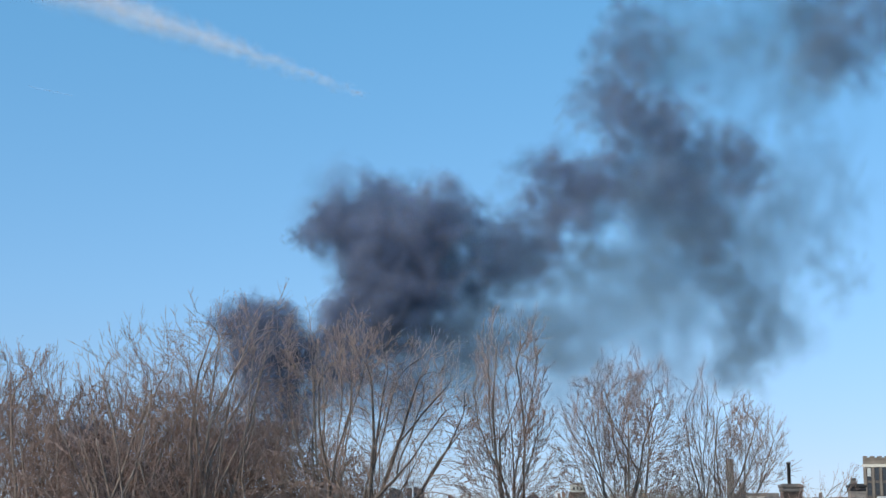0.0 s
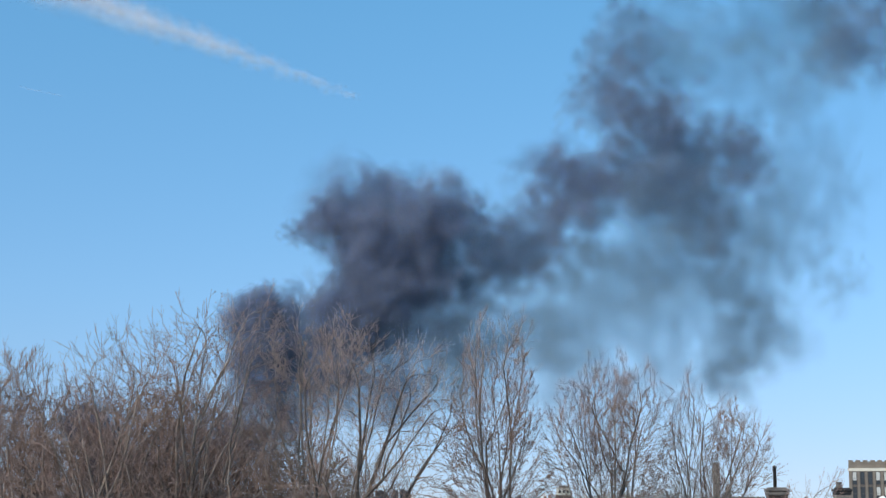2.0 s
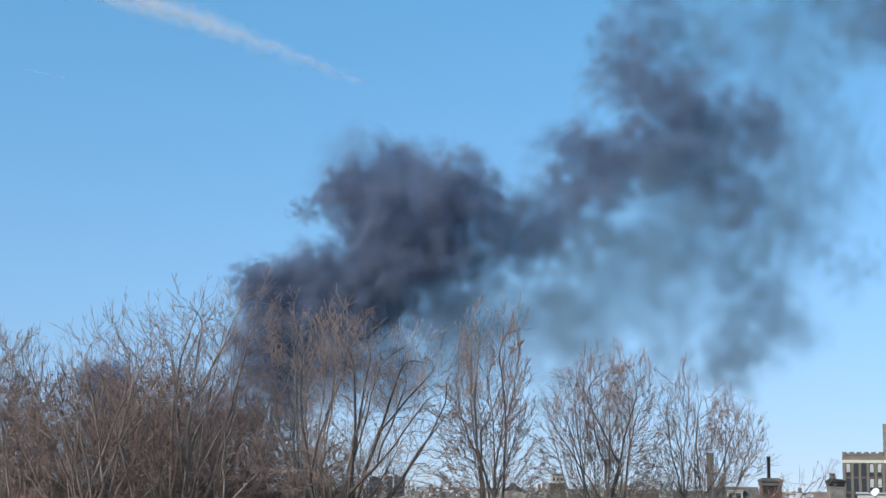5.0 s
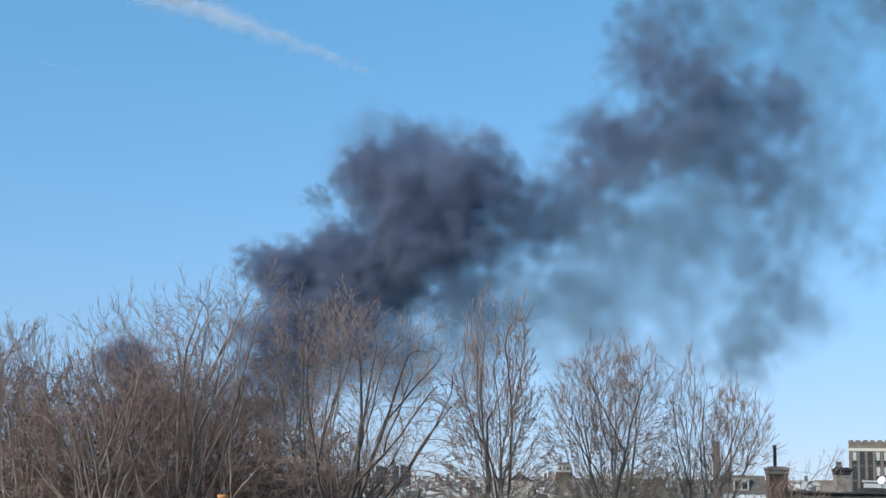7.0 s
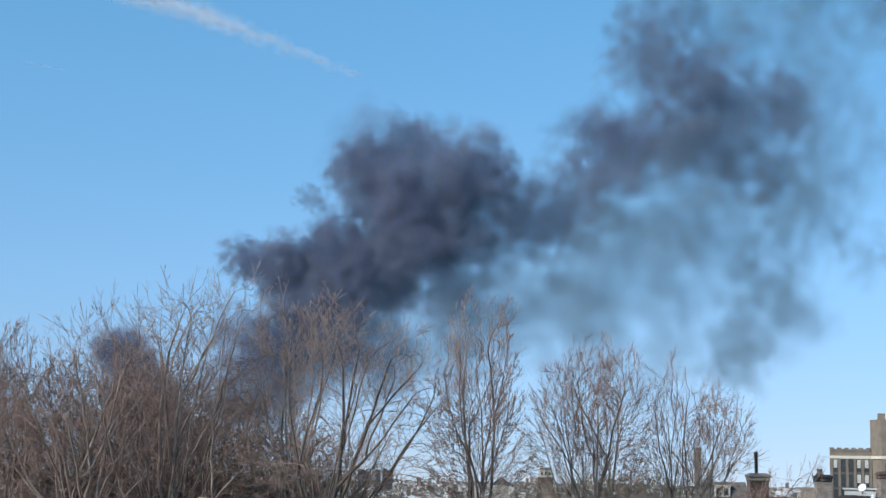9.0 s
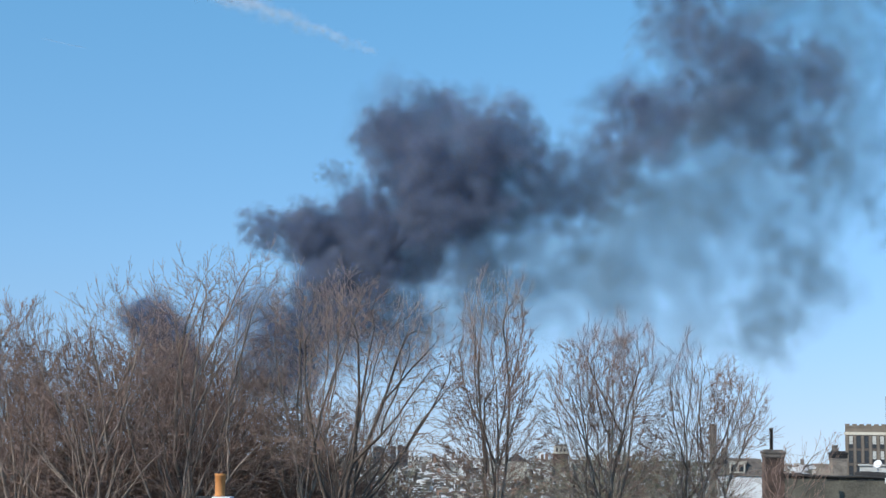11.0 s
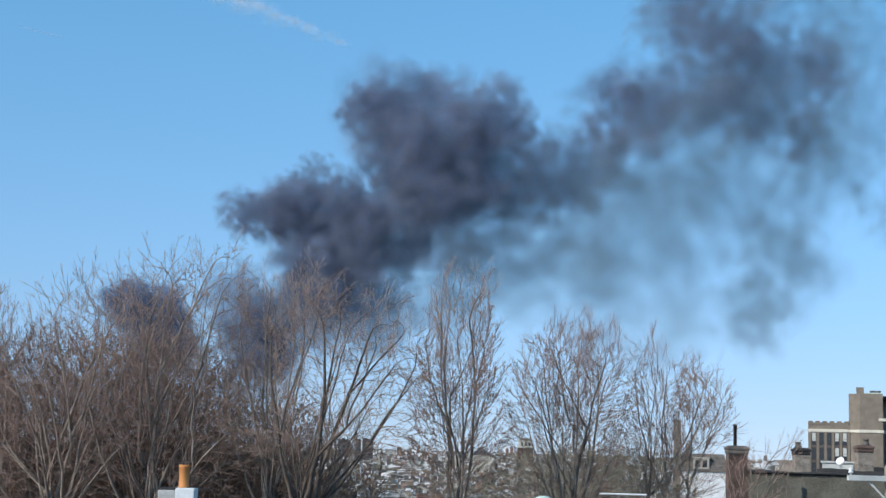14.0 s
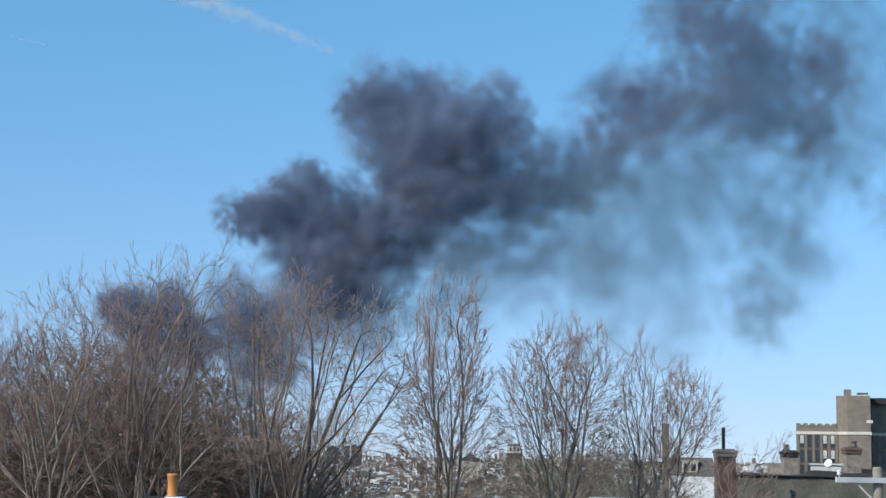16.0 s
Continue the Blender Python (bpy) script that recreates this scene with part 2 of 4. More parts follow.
def fork_off(rng, way, angle):
    side = way.orthogonal().normalized()
    side.rotate(Matrix.Rotation(rng.uniform(0, 6.28319), 3, way))
    return (way * math.cos(angle) + side * math.sin(angle)).normalized()


def bud_mesh(rng, tips, size, verts, faces):
    """Adds small pointed buds, each at a place along a direction, to a mesh in the making."""
    for p, d in tips:
        u = d.orthogonal().normalized()
        w = d.cross(u)
        ln, r, b = size * rng.uniform(0.7, 1.5), size * rng.uniform(0.2, 0.34), len(verts)
        verts += [p - d * ln * 0.3, p + d * ln]
        for k in range(3):
            a = 2.0944 * k
            verts.append(p + d * ln * 0.2 + (u * math.cos(a) + w * math.sin(a)) * r)
        for k in range(3):
            faces += [(b, b + 2 + (k + 1) % 3, b + 2 + k), (b + 1, b + 2 + k, b + 2 + (k + 1) % 3)]


def grow(seed, fork, lobes, points, stems, step, up, gnarl):
    """The skeleton of a tree that reaches for points strewn through its crown: places and parents of its nodes.
    lobes: rounded masses of the crown, (x, y, z, half width, half depth, half height); stems: limbs that lead into each lobe."""
    rs = np.random.RandomState(seed)
    lb = np.array(lobes, float)
    vol = lb[:, 3] * lb[:, 4] * lb[:, 5]
    pick = rs.choice(len(lb), points, p=vol / vol.sum())
    d = rs.normal(size=(points, 3))
    d *= (rs.rand(points, 1) ** 0.42) * (1 + 0.1 * rs.normal(size=(points, 1))) / np.linalg.norm(d, axis=1, keepdims=True)
    goal = lb[pick, :3] + d * lb[pick, 3:]
    pos, par = [np.array((0.0, 0.0, -0.1))], [-1]

    def lead(start, a, b, c):
        """A bent limb from node start over b to c."""
        n = max(3, int((np.linalg.norm(b - a) + np.linalg.norm(c - b)) / step))
        at, drift = start, np.zeros(3)
        for i in range(1, n + 1):
            f = i / n
            drift = drift * 0.9 + rs.normal(size=3) * gnarl * step * 0.8
            pos.append((1 - f) ** 2 * a + 2 * f * (1 - f) * b + f * f * c + drift * (1 - f * 0.5))
            par.append(at)
            at = len(pos) - 1
        return at

    top = np.array((0.0, 0.0, fork))
    first = lead(0, pos[0], top * 0.5, top)
    low = first - int(2.2 / step)
    # limbs run straight out to the rim of the crown, forking off the trunk or off one another
    order = [k for k, count in enumerate(stems) for _ in range(count)]
    rs.shuffle(order)
    for n, k in enumerate(order):
        row = lb[k]
        q = rs.normal(size=3)
        q[2] = abs(q[2]) * 0.9 - 0.25
        q /= np.linalg.norm(q)
        c = row[:3] + q * row[3:] * rs.uniform(0.6, 0.95)
        spots = np.arange(max(low, 1), len(pos))
        P0 = np.array(pos)[spots]
        came = P0 - np.array(pos)[[par[i] for i in spots]]
        to = c - P0
        far = np.linalg.norm(to, axis=1)
        turn = (came * to).sum(1) / (np.linalg.norm(came, axis=1) * far + 1e-9)
        fit = (turn > 0.74) & (turn < 0.97) & (far > 1.3)
        on_trunk = (spots <= first) & (turn > 0.45)
        ok = spots[fit | on_trunk] if n > 3 else spots[spots <= first]
        at = int(ok[rs.randint(len(ok))]) if len(ok) else first
        a = pos[at]
        b = (a + c) / 2 + rs.normal(size=3) * 0.07 * np.linalg.norm(c - a)
        lead(at, a, b, c)
    n0 = len(pos)
    P, kids = np.array(pos), np.zeros(len(pos), int)
    parent = list(par)
    dist = np.full(len(goal), 1e9)
    near = np.zeros(len(goal), int)

    def meet(lo, hi):
        for i in range(lo, hi, 200):
            q = P[i:min(i + 200, hi)]
            dd = np.linalg.norm(goal[:, None] - q[None], axis=2)
            j = dd.argmin(1)
            m = dd[np.arange(len(goal)), j]
            better = m < dist
            dist[better], near[better] = m[better], i + j[better]

    meet(4, n0)
    for _ in range(90):
        keep = dist > step * 1.3
        goal, dist, near = goal[keep], dist[keep], near[keep]
        if len(goal) == 0:
            break
        v = goal - P[near]
        v /= np.linalg.norm(v, axis=1, keepdims=True)
        pull = np.zeros_like(P)
        np.add.at(pull, near, v)
        src = np.unique(near)
        src = src[kids[src] < 3]
        if len(src) == 0:
            break
        w = pull[src]
        w /= np.linalg.norm(w, axis=1, keepdims=True) + 1e-9
        was = P[src] - P[[max(parent[i], 0) for i in src]]
        was /= np.linalg.norm(was, axis=1, keepdims=True) + 1e-9
        w = w + was * 1.1 + np.array((0, 0, up)) + rs.normal(size=w.shape) * gnarl
        w /= np.linalg.norm(w, axis=1, keepdims=True)
        kids[src] += 1
        lo = len(P)
        P = np.vstack([P, P[src] + w * step])
        kids = np.concatenate([kids, np.zeros(len(src), int)])
        parent += [int(i) for i in src]
        meet(lo, len(P))
    return P, parent


def bare_tree(seed, x, y, fork, lobes, label, stems, points=1500, trunk_r=0.17, twig=TWIG, bud=BUD, bud_share=0.5, bud_size=0.042, bark=BARK,
              group="bare trees in the row", twig_r=0.0075, up=0.12, gnarl=0.17, step=0.27, twigs=3, twig_len=0.8, upright=0.22, inner=0.22):
    """A leafless tree: trunk, limbs and forking branches that fill the lobes of its crown, and fine twigs with buds at their ends."""
    rng = random.Random(seed)
    root = thing("bare_tree", label, "tree", group, m=pose(x, y, 0))
    P, parent = grow(seed, fork, lobes, points, stems, step, up, gnarl)
    n = len(P)
    kids = [[] for _ in range(n)]
    for i in range(1, n):
        kids[parent[i]].append(i)
    # smooth the joints a little, then thicken from the tips to the root
    S = P.copy()
    for i in range(1, n):
        if kids[i]:
            S[i] = P[i] * 0.6 + (P[parent[i]] + P[kids[i][0]]) * 0.2
    area = np.zeros(n)
    power, tip = 2.3, twig_r * 1.2
    for i in range(n - 1, 0, -1):
        if not kids[i]:
            area[i] = tip ** power
        area[parent[i]] += area[i]
    rad = area ** (1 / power)
    rad *= 1 + (trunk_r / rad[0] - 1) * np.clip((rad - tip) / (rad[0] - tip), 0, 1)
    rad[0] *= 1.5
    V = [Vector(p) for p in S]
    chains, stack = [], [(0, [0], None)]
    while stack:
        i, line, owner = stack.pop()
        own = len(chains)
        chains.append(None)
        while kids[i]:
            ks = sorted(kids[i], key=lambda k: -rad[k])
            for k in ks[1:]:
                stack.append((k, [i, k], own))
            i = ks[0]
            line.append(i)
        chains[own] = (line, owner)
    limb, home = {}, []
    fine, tips = [], []
    for c, (line, owner) in enumerate(chains):
        r0 = rad[line[1]] if len(line) > 1 else rad[line[0]]
        rr = [float(rad[k]) for k in line]
        if owner is not None:
            rr[0] = min(rr[0], rr[1] * 1.15)
        row = ([V[k] for k in line], rr, 8 if r0 > 0.08 else 5 if r0 > 0.025 else 3)
        if owner is None:
            home.append(None)
            raw_part("trunk", tubes([(row[0], row[1], 10)]), bark, root)
            continue
        h = home[owner]
        if h is None and r0 > trunk_r * 0.16:
            h = c
        home.append(h)
        if h is not None and r0 > 0.018:
            limb.setdefault(h, []).append(row)
        else:
            fine.append(row)
    for rows in limb.values():
        raw_part("branch", tubes(rows), bark, root)
    sky_up = Vector((0, 0, 1))

    core = Vector((float(np.mean([q[0] for q in lobes])), 0, fork + 1.0))

    def twig_at(p, d, length, r, sides):
        """A straight shoot with side twigs that point along it, budded towards its end."""
        q = shoot(rng, p, d, length, r, twig_r * 0.7, 3, 0.05, 0.02)
        fine.append((q[0], q[1], 3))
        for k in (2, 3):
            for _ in range(2):
                if rng.random() < bud_share * (0.5 if k == 2 else 0.8):
                    tips.append((q[0][k] - q[2][k] * length * rng.uniform(0, 0.25), fork_off(rng, q[2][k], rng.uniform(0, 0.6))))
        for _ in range(sides):
            k = rng.choice((1, 1, 2))
            twig_at(q[0][k], (fork_off(rng, q[2][k], rng.uniform(0.45, 0.8)) + sky_up * 0.1).normalized(), length * rng.uniform(0.3, 0.6), r * 0.85, 0)

    for i in range(1, n):
        if rad[i] > 0.024 or V[i].z < fork * 0.9:
            continue
        d = (V[i] - V[parent[i]]).normalized()
        out = (V[i] - core).normalized()
        if not kids[i]:
            for _ in range(twigs if rng.random() < 0.5 else twigs - 1):
                twig_at(V[i], (fork_off(rng, d, rng.uniform(0.1, 0.5)) + out * 0.9 + sky_up * upright).normalized(), twig_len * rng.uniform(0.55, 1.35), twig_r * 1.1, rng.choice((1, 2, 3)))
        elif rng.random() < inner * twigs:
            twig_at(V[i], (fork_off(rng, d, rng.uniform(0.5, 1.0)) + sky_up * upright).normalized(), twig_len * rng.uniform(0.4, 1.0), twig_r * 1.05, rng.choice((0, 1)))
    verts, faces = tubes(fine)
    count = len(faces)
    if bud_share:
        bud_mesh(rng, tips, bud_size, verts, faces)
    ob = raw_part("crown", (verts, faces), twig, root, "fine upturned twigs with swollen buds" if bud_share else "fine tangled twigs", kind="stuff")
    ob.data.materials.append(bud)
    ob.data.polygons.foreach_set("material_index", [0] * count + [1] * (len(faces) - count))
    return root


def build_trees():
    bare_tree(3, -11.1, 60, 9.7, [(0.4, 0.3, 16.7, 2.3, 2.2, 2.4), (2.3, -0.3, 17.7, 1.2, 1.4, 1.7), (-0.4, 0, 13.6, 3.0, 2.6, 2.4), (2.4, 0, 12.2, 1.8, 1.8, 1.6), (-2.0, 0, 11.6, 1.8, 1.8, 1.4), (1.2, 0, 11.0, 2.2, 1.8, 1.2)],
              "wide bare tree with many grey stems and pink-tipped twigs", (8, 4, 8, 5, 4, 4), points=5600, trunk_r=0.25, bud_size=0.045, inner=0.1, step=0.3, twigs=2, twig_len=0.9)
    bare_tree(5, -14.6, 59.4, 9.4, [(1.0, 0, 15.9, 2.2, 2.0, 2.3), (-0.6, 0, 13.4, 2.6, 2.2, 2.2), (-2.0, 0, 12.0, 2.0, 1.8, 1.7), (1.6, 0, 12.0, 2.0, 1.8, 1.6), (0.0, 0, 10.8, 2.4, 1.8, 1.2)],
              "bare tree with grey limbs fanning low to both sides", (7, 6, 4, 4, 3), points=4400, trunk_r=0.21, bud_size=0.045, inner=0.1, step=0.3, twigs=2, twig_len=0.9)
    bare_tree(4, -6.8, 61.5, 9.4, [(-0.2, 0, 16.8, 1.4, 1.5, 1.9), (1.7, 0, 17.6, 1.0, 1.2, 1.4), (-1.0, 0, 14.5, 1.3, 1.5, 2.2), (0.2, 0, 12.2, 1.7, 1.5, 1.4)],
              "bare grey tree with pale forked limbs and tan seed tufts", (5, 4, 3, 2), points=3600, trunk_r=0.15, bud=TAN_BUD, bud_size=0.045, bud_share=0.5, inner=0.14, step=0.3, twigs=2)
    bare_tree(9, -5.1, 58, 10.4, [(0.2, 0, 15.9, 1.8, 1.8, 2.2), (2.4, 0.2, 15.5, 1.75, 1.8, 2.1), (3.8, -0.2, 14.7, 1.0, 1.3, 1.7), (1.7, 0, 13.0, 2.7, 1.8, 1.5), (-1.0, 0, 12.6, 1.4, 1.4, 1.4)],
              "dark bare tree with limbs sweeping outward", (5, 5, 3, 5, 3), points=5200, trunk_r=0.23, bud=TAN_BUD, bud_share=0.35, bark=DARK_BARK, up=0.03, inner=0.12, step=0.31, twigs=2)
    bare_tree(6, 0.5, 60, 9.0, [(-0.45, 0, 16.4, 0.75, 0.8, 2.2), (0.85, 0, 16.7, 0.75, 0.8, 2.1), (0.1, 0, 14.0, 1.6, 1.5, 2.4), (0.1, 0, 11.6, 1.7, 1.5, 1.6)],
              "tall narrow bare tree with reddish twig tips", (5, 5, 4, 3), points=5600, trunk_r=0.14, bud_share=0.75, up=0.2, upright=0.5, bud_size=0.05)
    bare_tree(7, 5.2, 63, 8.6, [(0.25, 0, 14.75, 2.1, 2.0, 2.6), (-1.5, 0, 14.1, 0.9, 1.2, 1.9), (-0.1, 0, 12.4, 2.3, 1.8, 2.2), (-0.2, 0, 10.6, 2.1, 1.6, 1.2)],
              "rounded bare tree with fine grey-brown twigs", (10, 4, 6, 3), points=7000, trunk_r=0.13, twig_r=0.0068, up=0.06, upright=0.2)
    bare_tree(8, 8.0, 64.5, 8.4, [(0.6, 0, 14.6, 0.8, 0.9, 2.4), (2.2, 0, 13.9, 1.7, 1.6, 1.8), (3.1, 0, 13.5, 0.9, 1.0, 1.3), (1.2, 0, 12.2, 2.0, 1.6, 1.5), (1.4, 0, 10.6, 1.8, 1.4, 1.0)],
              "spreading bare tree with fine outer twigs", (5, 8, 4, 5, 3), points=5800, trunk_r=0.13, twig_r=0.0068, up=0.1)
    bare_tree(19, 9.2, 48.5, 9.2, [(0.6, 0, 11.3, 0.95, 0.6, 0.8), (1.55, 0, 12.2, 0.5, 0.4, 0.6), (0.2, 0, 10.4, 0.9, 0.6, 0.7)], "leafless sapling with thin slanting branches in front of the brick chimney", (6, 5, 3), points=300,
              trunk_r=0.045, twig_r=0.006, bud_share=0.2, group="saplings", twigs=2, step=0.22, twig_len=0.6, bark=DARK_BARK, up=-0.1, upright=0.0)
    bare_tree(11, -17.9, 62, 8.4, [(-0.5, 0, 14.9, 1.4, 1.5, 2.6), (0.1, 0, 12.8, 1.6, 1.6, 2.0)], "bare grey tree with upright branches", (5, 3), points=4200, trunk_r=0.15, up=0.25, upright=0.6)
    bare_tree(12, -21.3, 63, 8.4, [(0.1, 0, 15.0, 1.8, 1.8, 2.7)], "bare grey tree with upright branches", (6,), points=3000, trunk_r=0.15, up=0.25, upright=0.6)
    # brown thicket behind the row
    a = bare_tree(21, -15.4, 67, 6.5, [(0, 0, 13.7, 3.2, 3.0, 3.1), (-1.6, 0, 11.0, 3.0, 2.6, 2.4), (1.5, 0.4, 10.6, 3.0, 2.6, 2.4)], "dense brown thicket tree with tangled twigs", (8, 5, 5),
                  points=5000, twig=BROWN_TWIG, bud_share=0.0, group="brown thicket trees", twig_r=0.009, trunk_r=0.17, twigs=2, upright=0.2, gnarl=0.35, step=0.3)
    b = bare_tree(22, -11.6, 66, 6.0, [(0.4, 0, 13.5, 3.0, 3.0, 3.0), (-1.9, 0, 10.9, 2.8, 2.6, 2.5), (1.9, 0.4, 10.4, 2.8, 2.6, 2.4)], "dense brown thicket tree with tangled twigs", (8, 5, 5),
                  points=5000, twig=BROWN_TWIG, bud_share=0.0, group="brown thicket trees", twig_r=0.009, trunk_r=0.17, twigs=2, upright=0.2, gnarl=0.2, step=0.33, inner=0.12)
    for src, x, y, z, rz in ((a, -19.0, 69, 0, 80), (b, -8.4, 67, -1.4, 140), (a, -12.8, 71, 0, 200), (b, -17.2, 65, -0.9, 250), (a, -6.4, 69, -2.8, 310), (b, -21.5, 66, 0, 30),
                             (a, -9.8, 72, -0.8, 20), (b, -4.6, 66, -3.6, 75), (a, -15.2, 74, 0.3, 140), (b, -12.0, 64, -1.6, 200)):
        copy_thing(src, pose(x, y, z, 0, 0, rz))
    # low grey scrub farther off, on the falling ground
    c = bare_tree(31, 8.5, 84, 4.0, [(0, 0, 10.0, 3.0, 3.0, 2.4), (1.0, 0, 7.6, 2.6, 2.6, 2.0)], "low grey scrub tree with a dense crown", (6, 4), points=2000, twig=GREY_TWIG, bud_share=0.0,
                  group="grey scrub trees", twig_r=0.012, trunk_r=0.14, twigs=2, upright=0.2, step=0.36)
    for x, y, z, rz in ((10.8, 88, -0.2, 70), (5.2, 92, -0.6, 200), (9.0, 97, 0, 290), (1.8, 96, -1.2, 60), (6.6, 86, -0.3, 130), (12.6, 92, -0.4, 20), (-14.0, 84, 0, 10), (-9.5, 86, 0, 100), (-5.6, 90, -1.0, 50)):
        copy_thing(c, pose(x, y, z, 0, 0, rz))
    # small trees among the far houses
    c = bare_tree(41, -120, 1600, 3.0, [(0, 0, 8.0, 3.4, 3.4, 3.6)], "small bare street tree among far houses", (6,), points=110, twig=GREY_TWIG, bud_share=0.0, group="far street trees",
                  twig_r=0.05, trunk_r=0.2, twigs=1, step=0.7, twig_len=1.2)
    c.location.z = lie(1600)
    rng = random.Random(77)
    for i in range(90):
        y = rng.uniform(1500, 3400)
        copy_thing(c, pose(rng.uniform(-0.12, 0.25) * y, y, lie(y) - rng.uniform(0, 3), 0, 0, rng.uniform(0, 360)))


# ---- smoke ----
def puff_mesh(name, seed, sheets, material):
    """One rigid puff of unit radius: many curled soft sheets that fill a ball, thicker at its middle."""
    rng = random.Random(seed)
    verts, faces, thick = [], [], []
    for _ in range(sheets):
        d = Vector((rng.gauss(0, 1), rng.gauss(0, 1), rng.gauss(0, 1))).normalized()
        c = d * (rng.random() ** 0.5) * 0.72
        n = (Vector((rng.gauss(0, 1), rng.gauss(0, 1), rng.gauss(0, 1))).normalized() * 0.75 + Vector((0, -1, 0))).normalized()
        u = n.orthogonal().normalized()
        u.rotate(Matrix.Rotation(rng.uniform(0, 6.28), 3, n))
        w = n.cross(u)
        r, b, sides = rng.uniform(0.26, 0.5), len(verts), 9
        wide = rng.uniform(0.75, 1.3)
        verts.append(c + n * r * 0.2), thick.append(1.0)
        for ring, tk in ((0.5, 0.5), (1.0, 0.0)):
            for k in range(sides):
                a = 6.28319 * k / sides
                verts.append(c + (u * math.cos(a) * wide + w * math.sin(a) / wide) * r * ring * rng.uniform(0.85, 1.15) + n * r * 0.2 * (1 - ring * ring))
                thick.append(tk)
        for k in range(sides):
            k2 = (k + 1) % sides
            faces.append((b, b + 1 + k, b + 1 + k2))
            faces.append((b + 1 + k, b + 1 + sides + k, b + 1 + sides + k2, b + 1 + k2))
    me = bpy.data.meshes.new(name)
    me.from_pydata([tuple(v) for v in verts], [], faces)
    me.shade_smooth()
    me.attributes.new("thick", "FLOAT", "POINT").data.foreach_set("value", thick)
    me.materials.append(material)
    return me


MOVES = []
PUFFS = {}
SMOKE_Y = 450.0


def build_smoke():
    plume = thing("smoke_plume", "dark grey drifting smoke plume rising behind the bare trees", "smoke", kind="stuff", m=pose(0, SMOKE_Y, 0))
    PUFFS["thick"] = [puff_mesh("smoke_puff", 50 + i, 26, SOOT) for i in range(4)]
    PUFFS["hazy"] = [puff_mesh("smoke_puff", 70 + i, 26, MID_SOOT) for i in range(4)]
    PUFFS["thin"] = [puff_mesh("smoke_puff", 60 + i, 26, THIN_SOOT) for i in range(4)]
    rng = random.Random(5)

    def billow(x0, z0, x1, z1, x2, z2, r, dense):
        """One billow of the plume: where its middle is at 0, 7 and 16 s, its radius and how thick it is."""
        kind = "thick" if dense > 0.77 else "hazy" if dense > 0.42 else "thin"
        count = max(3, round({"thick": 12, "hazy": 14, "thin": 21}[kind] * dense))
        for i in range(count):
            a, q = i * 2.39996 + rng.uniform(-0.5, 0.5), math.sqrt((i + 0.3) / count) * 0.62
            off = Vector((math.cos(a) * q * r, rng.uniform(-0.7, 0.7) * r, math.sin(a) * q * r))
            size = r * (rng.uniform(0.58, 0.9) if kind == "thick" else rng.uniform(0.65, 0.95) if kind == "hazy" else rng.uniform(0.75, 1.1))
            ob = new("puff", rng.choice(PUFFS[kind]))
            ob.parent = plume
            ob.scale = (size * rng.uniform(0.9, 1.2), size, size * rng.uniform(0.85, 1.1))
            rx, ry, rz, spin = rng.uniform(-25, 25), rng.uniform(0, 360), rng.uniform(-25, 25), rng.uniform(-22, 22)
            rows = []
            for t in (0, 3.5, 7, 11.5, 16):
                # a parabola through the three places
                l0, l1, l2 = (t - 7) * (t - 16) / 112, t * (t - 16) / -63, t * (t - 7) / 144
                grow = 0.96 + 0.012 * t
                rows.append((t, pose(x0 * l0 + x1 * l1 + x2 * l2 + off.x * grow, off.y * grow, z0 * l0 + z1 * l1 + z2 * l2 + off.z * grow,
                                     rx, ry + spin * t / 16, rz)))
            MOVES.append((ob, rows))

    billow(-31, 92, -18, 101, -3, 111, 21.3, 1.3)
    billow(-45, 91, -33, 100, -18, 115, 11.4, 1.1)
    billow(-14, 95, 0, 102, 17, 113, 12.8, 0.9)
    billow(-29, 75, -19, 80, 1, 92, 18.5, 1.3)
    billow(-24, 62, -26, 68, -11, 76, 14.2, 1.1)
    billow(-56, 89, -48, 94, -37, 95, 5.5, 0.45)
    billow(-61, 63, -65, 73, -57, 81, 7.7, 1.0)
    billow(-74, 64, -53, 72, -46, 83, 9.9, 1.1)
    billow(-66, 57, -41, 77, -29, 83, 12.8, 1.1)
    billow(6, 80, 19, 85, 34, 90, 14.2, 0.7)
    billow(-8, 68, -1, 75, 19, 84, 15.6, 0.6)
    billow(22, 100, 38, 106, 57, 111, 16.6, 0.8)
    billow(36, 103, 49, 111, 69, 120, 15.1, 0.6)
    billow(30, 81, 40, 87, 51, 94, 12.8, 0.4)
    billow(45, 120, 61, 123, 86, 133, 16.1, 0.55)
    billow(63, 103, 77, 117, 104, 126, 20.8, 0.55)
    billow(55, 119, 69, 130, 96, 140, 16.1, 0.52)
    billow(42, 143, 52, 146, 78, 154, 16.1, 0.58)
    billow(65, 145, 84, 150, 112, 163, 28.4, 0.25)
    billow(106, 150, 138, 163, 180, 178, 22, 0.62)
    billow(95, 134, 106, 139, 130, 149, 18.0, 0.25)
    billow(72, 79, 90, 86, 109, 99, 19.9, 0.33)
    billow(80, 66, 89, 66, 104, 78, 16.1, 0.36)
    billow(73, 54, 78, 51, 97, 58, 12.8, 0.41)
    billow(15, 63, 27, 67, 41, 74, 20.0, 0.26)
    billow(42, 65, 50, 74, 61, 81, 22.8, 0.22)
    billow(101, 79, 113, 83, 133, 94, 12.3, 0.15)
    billow(-14, 56, -9, 63, 2, 73, 14.0, 0.5)
    billow(-26, 43, -24, 46, -20, 53, 15.0, 0.75)
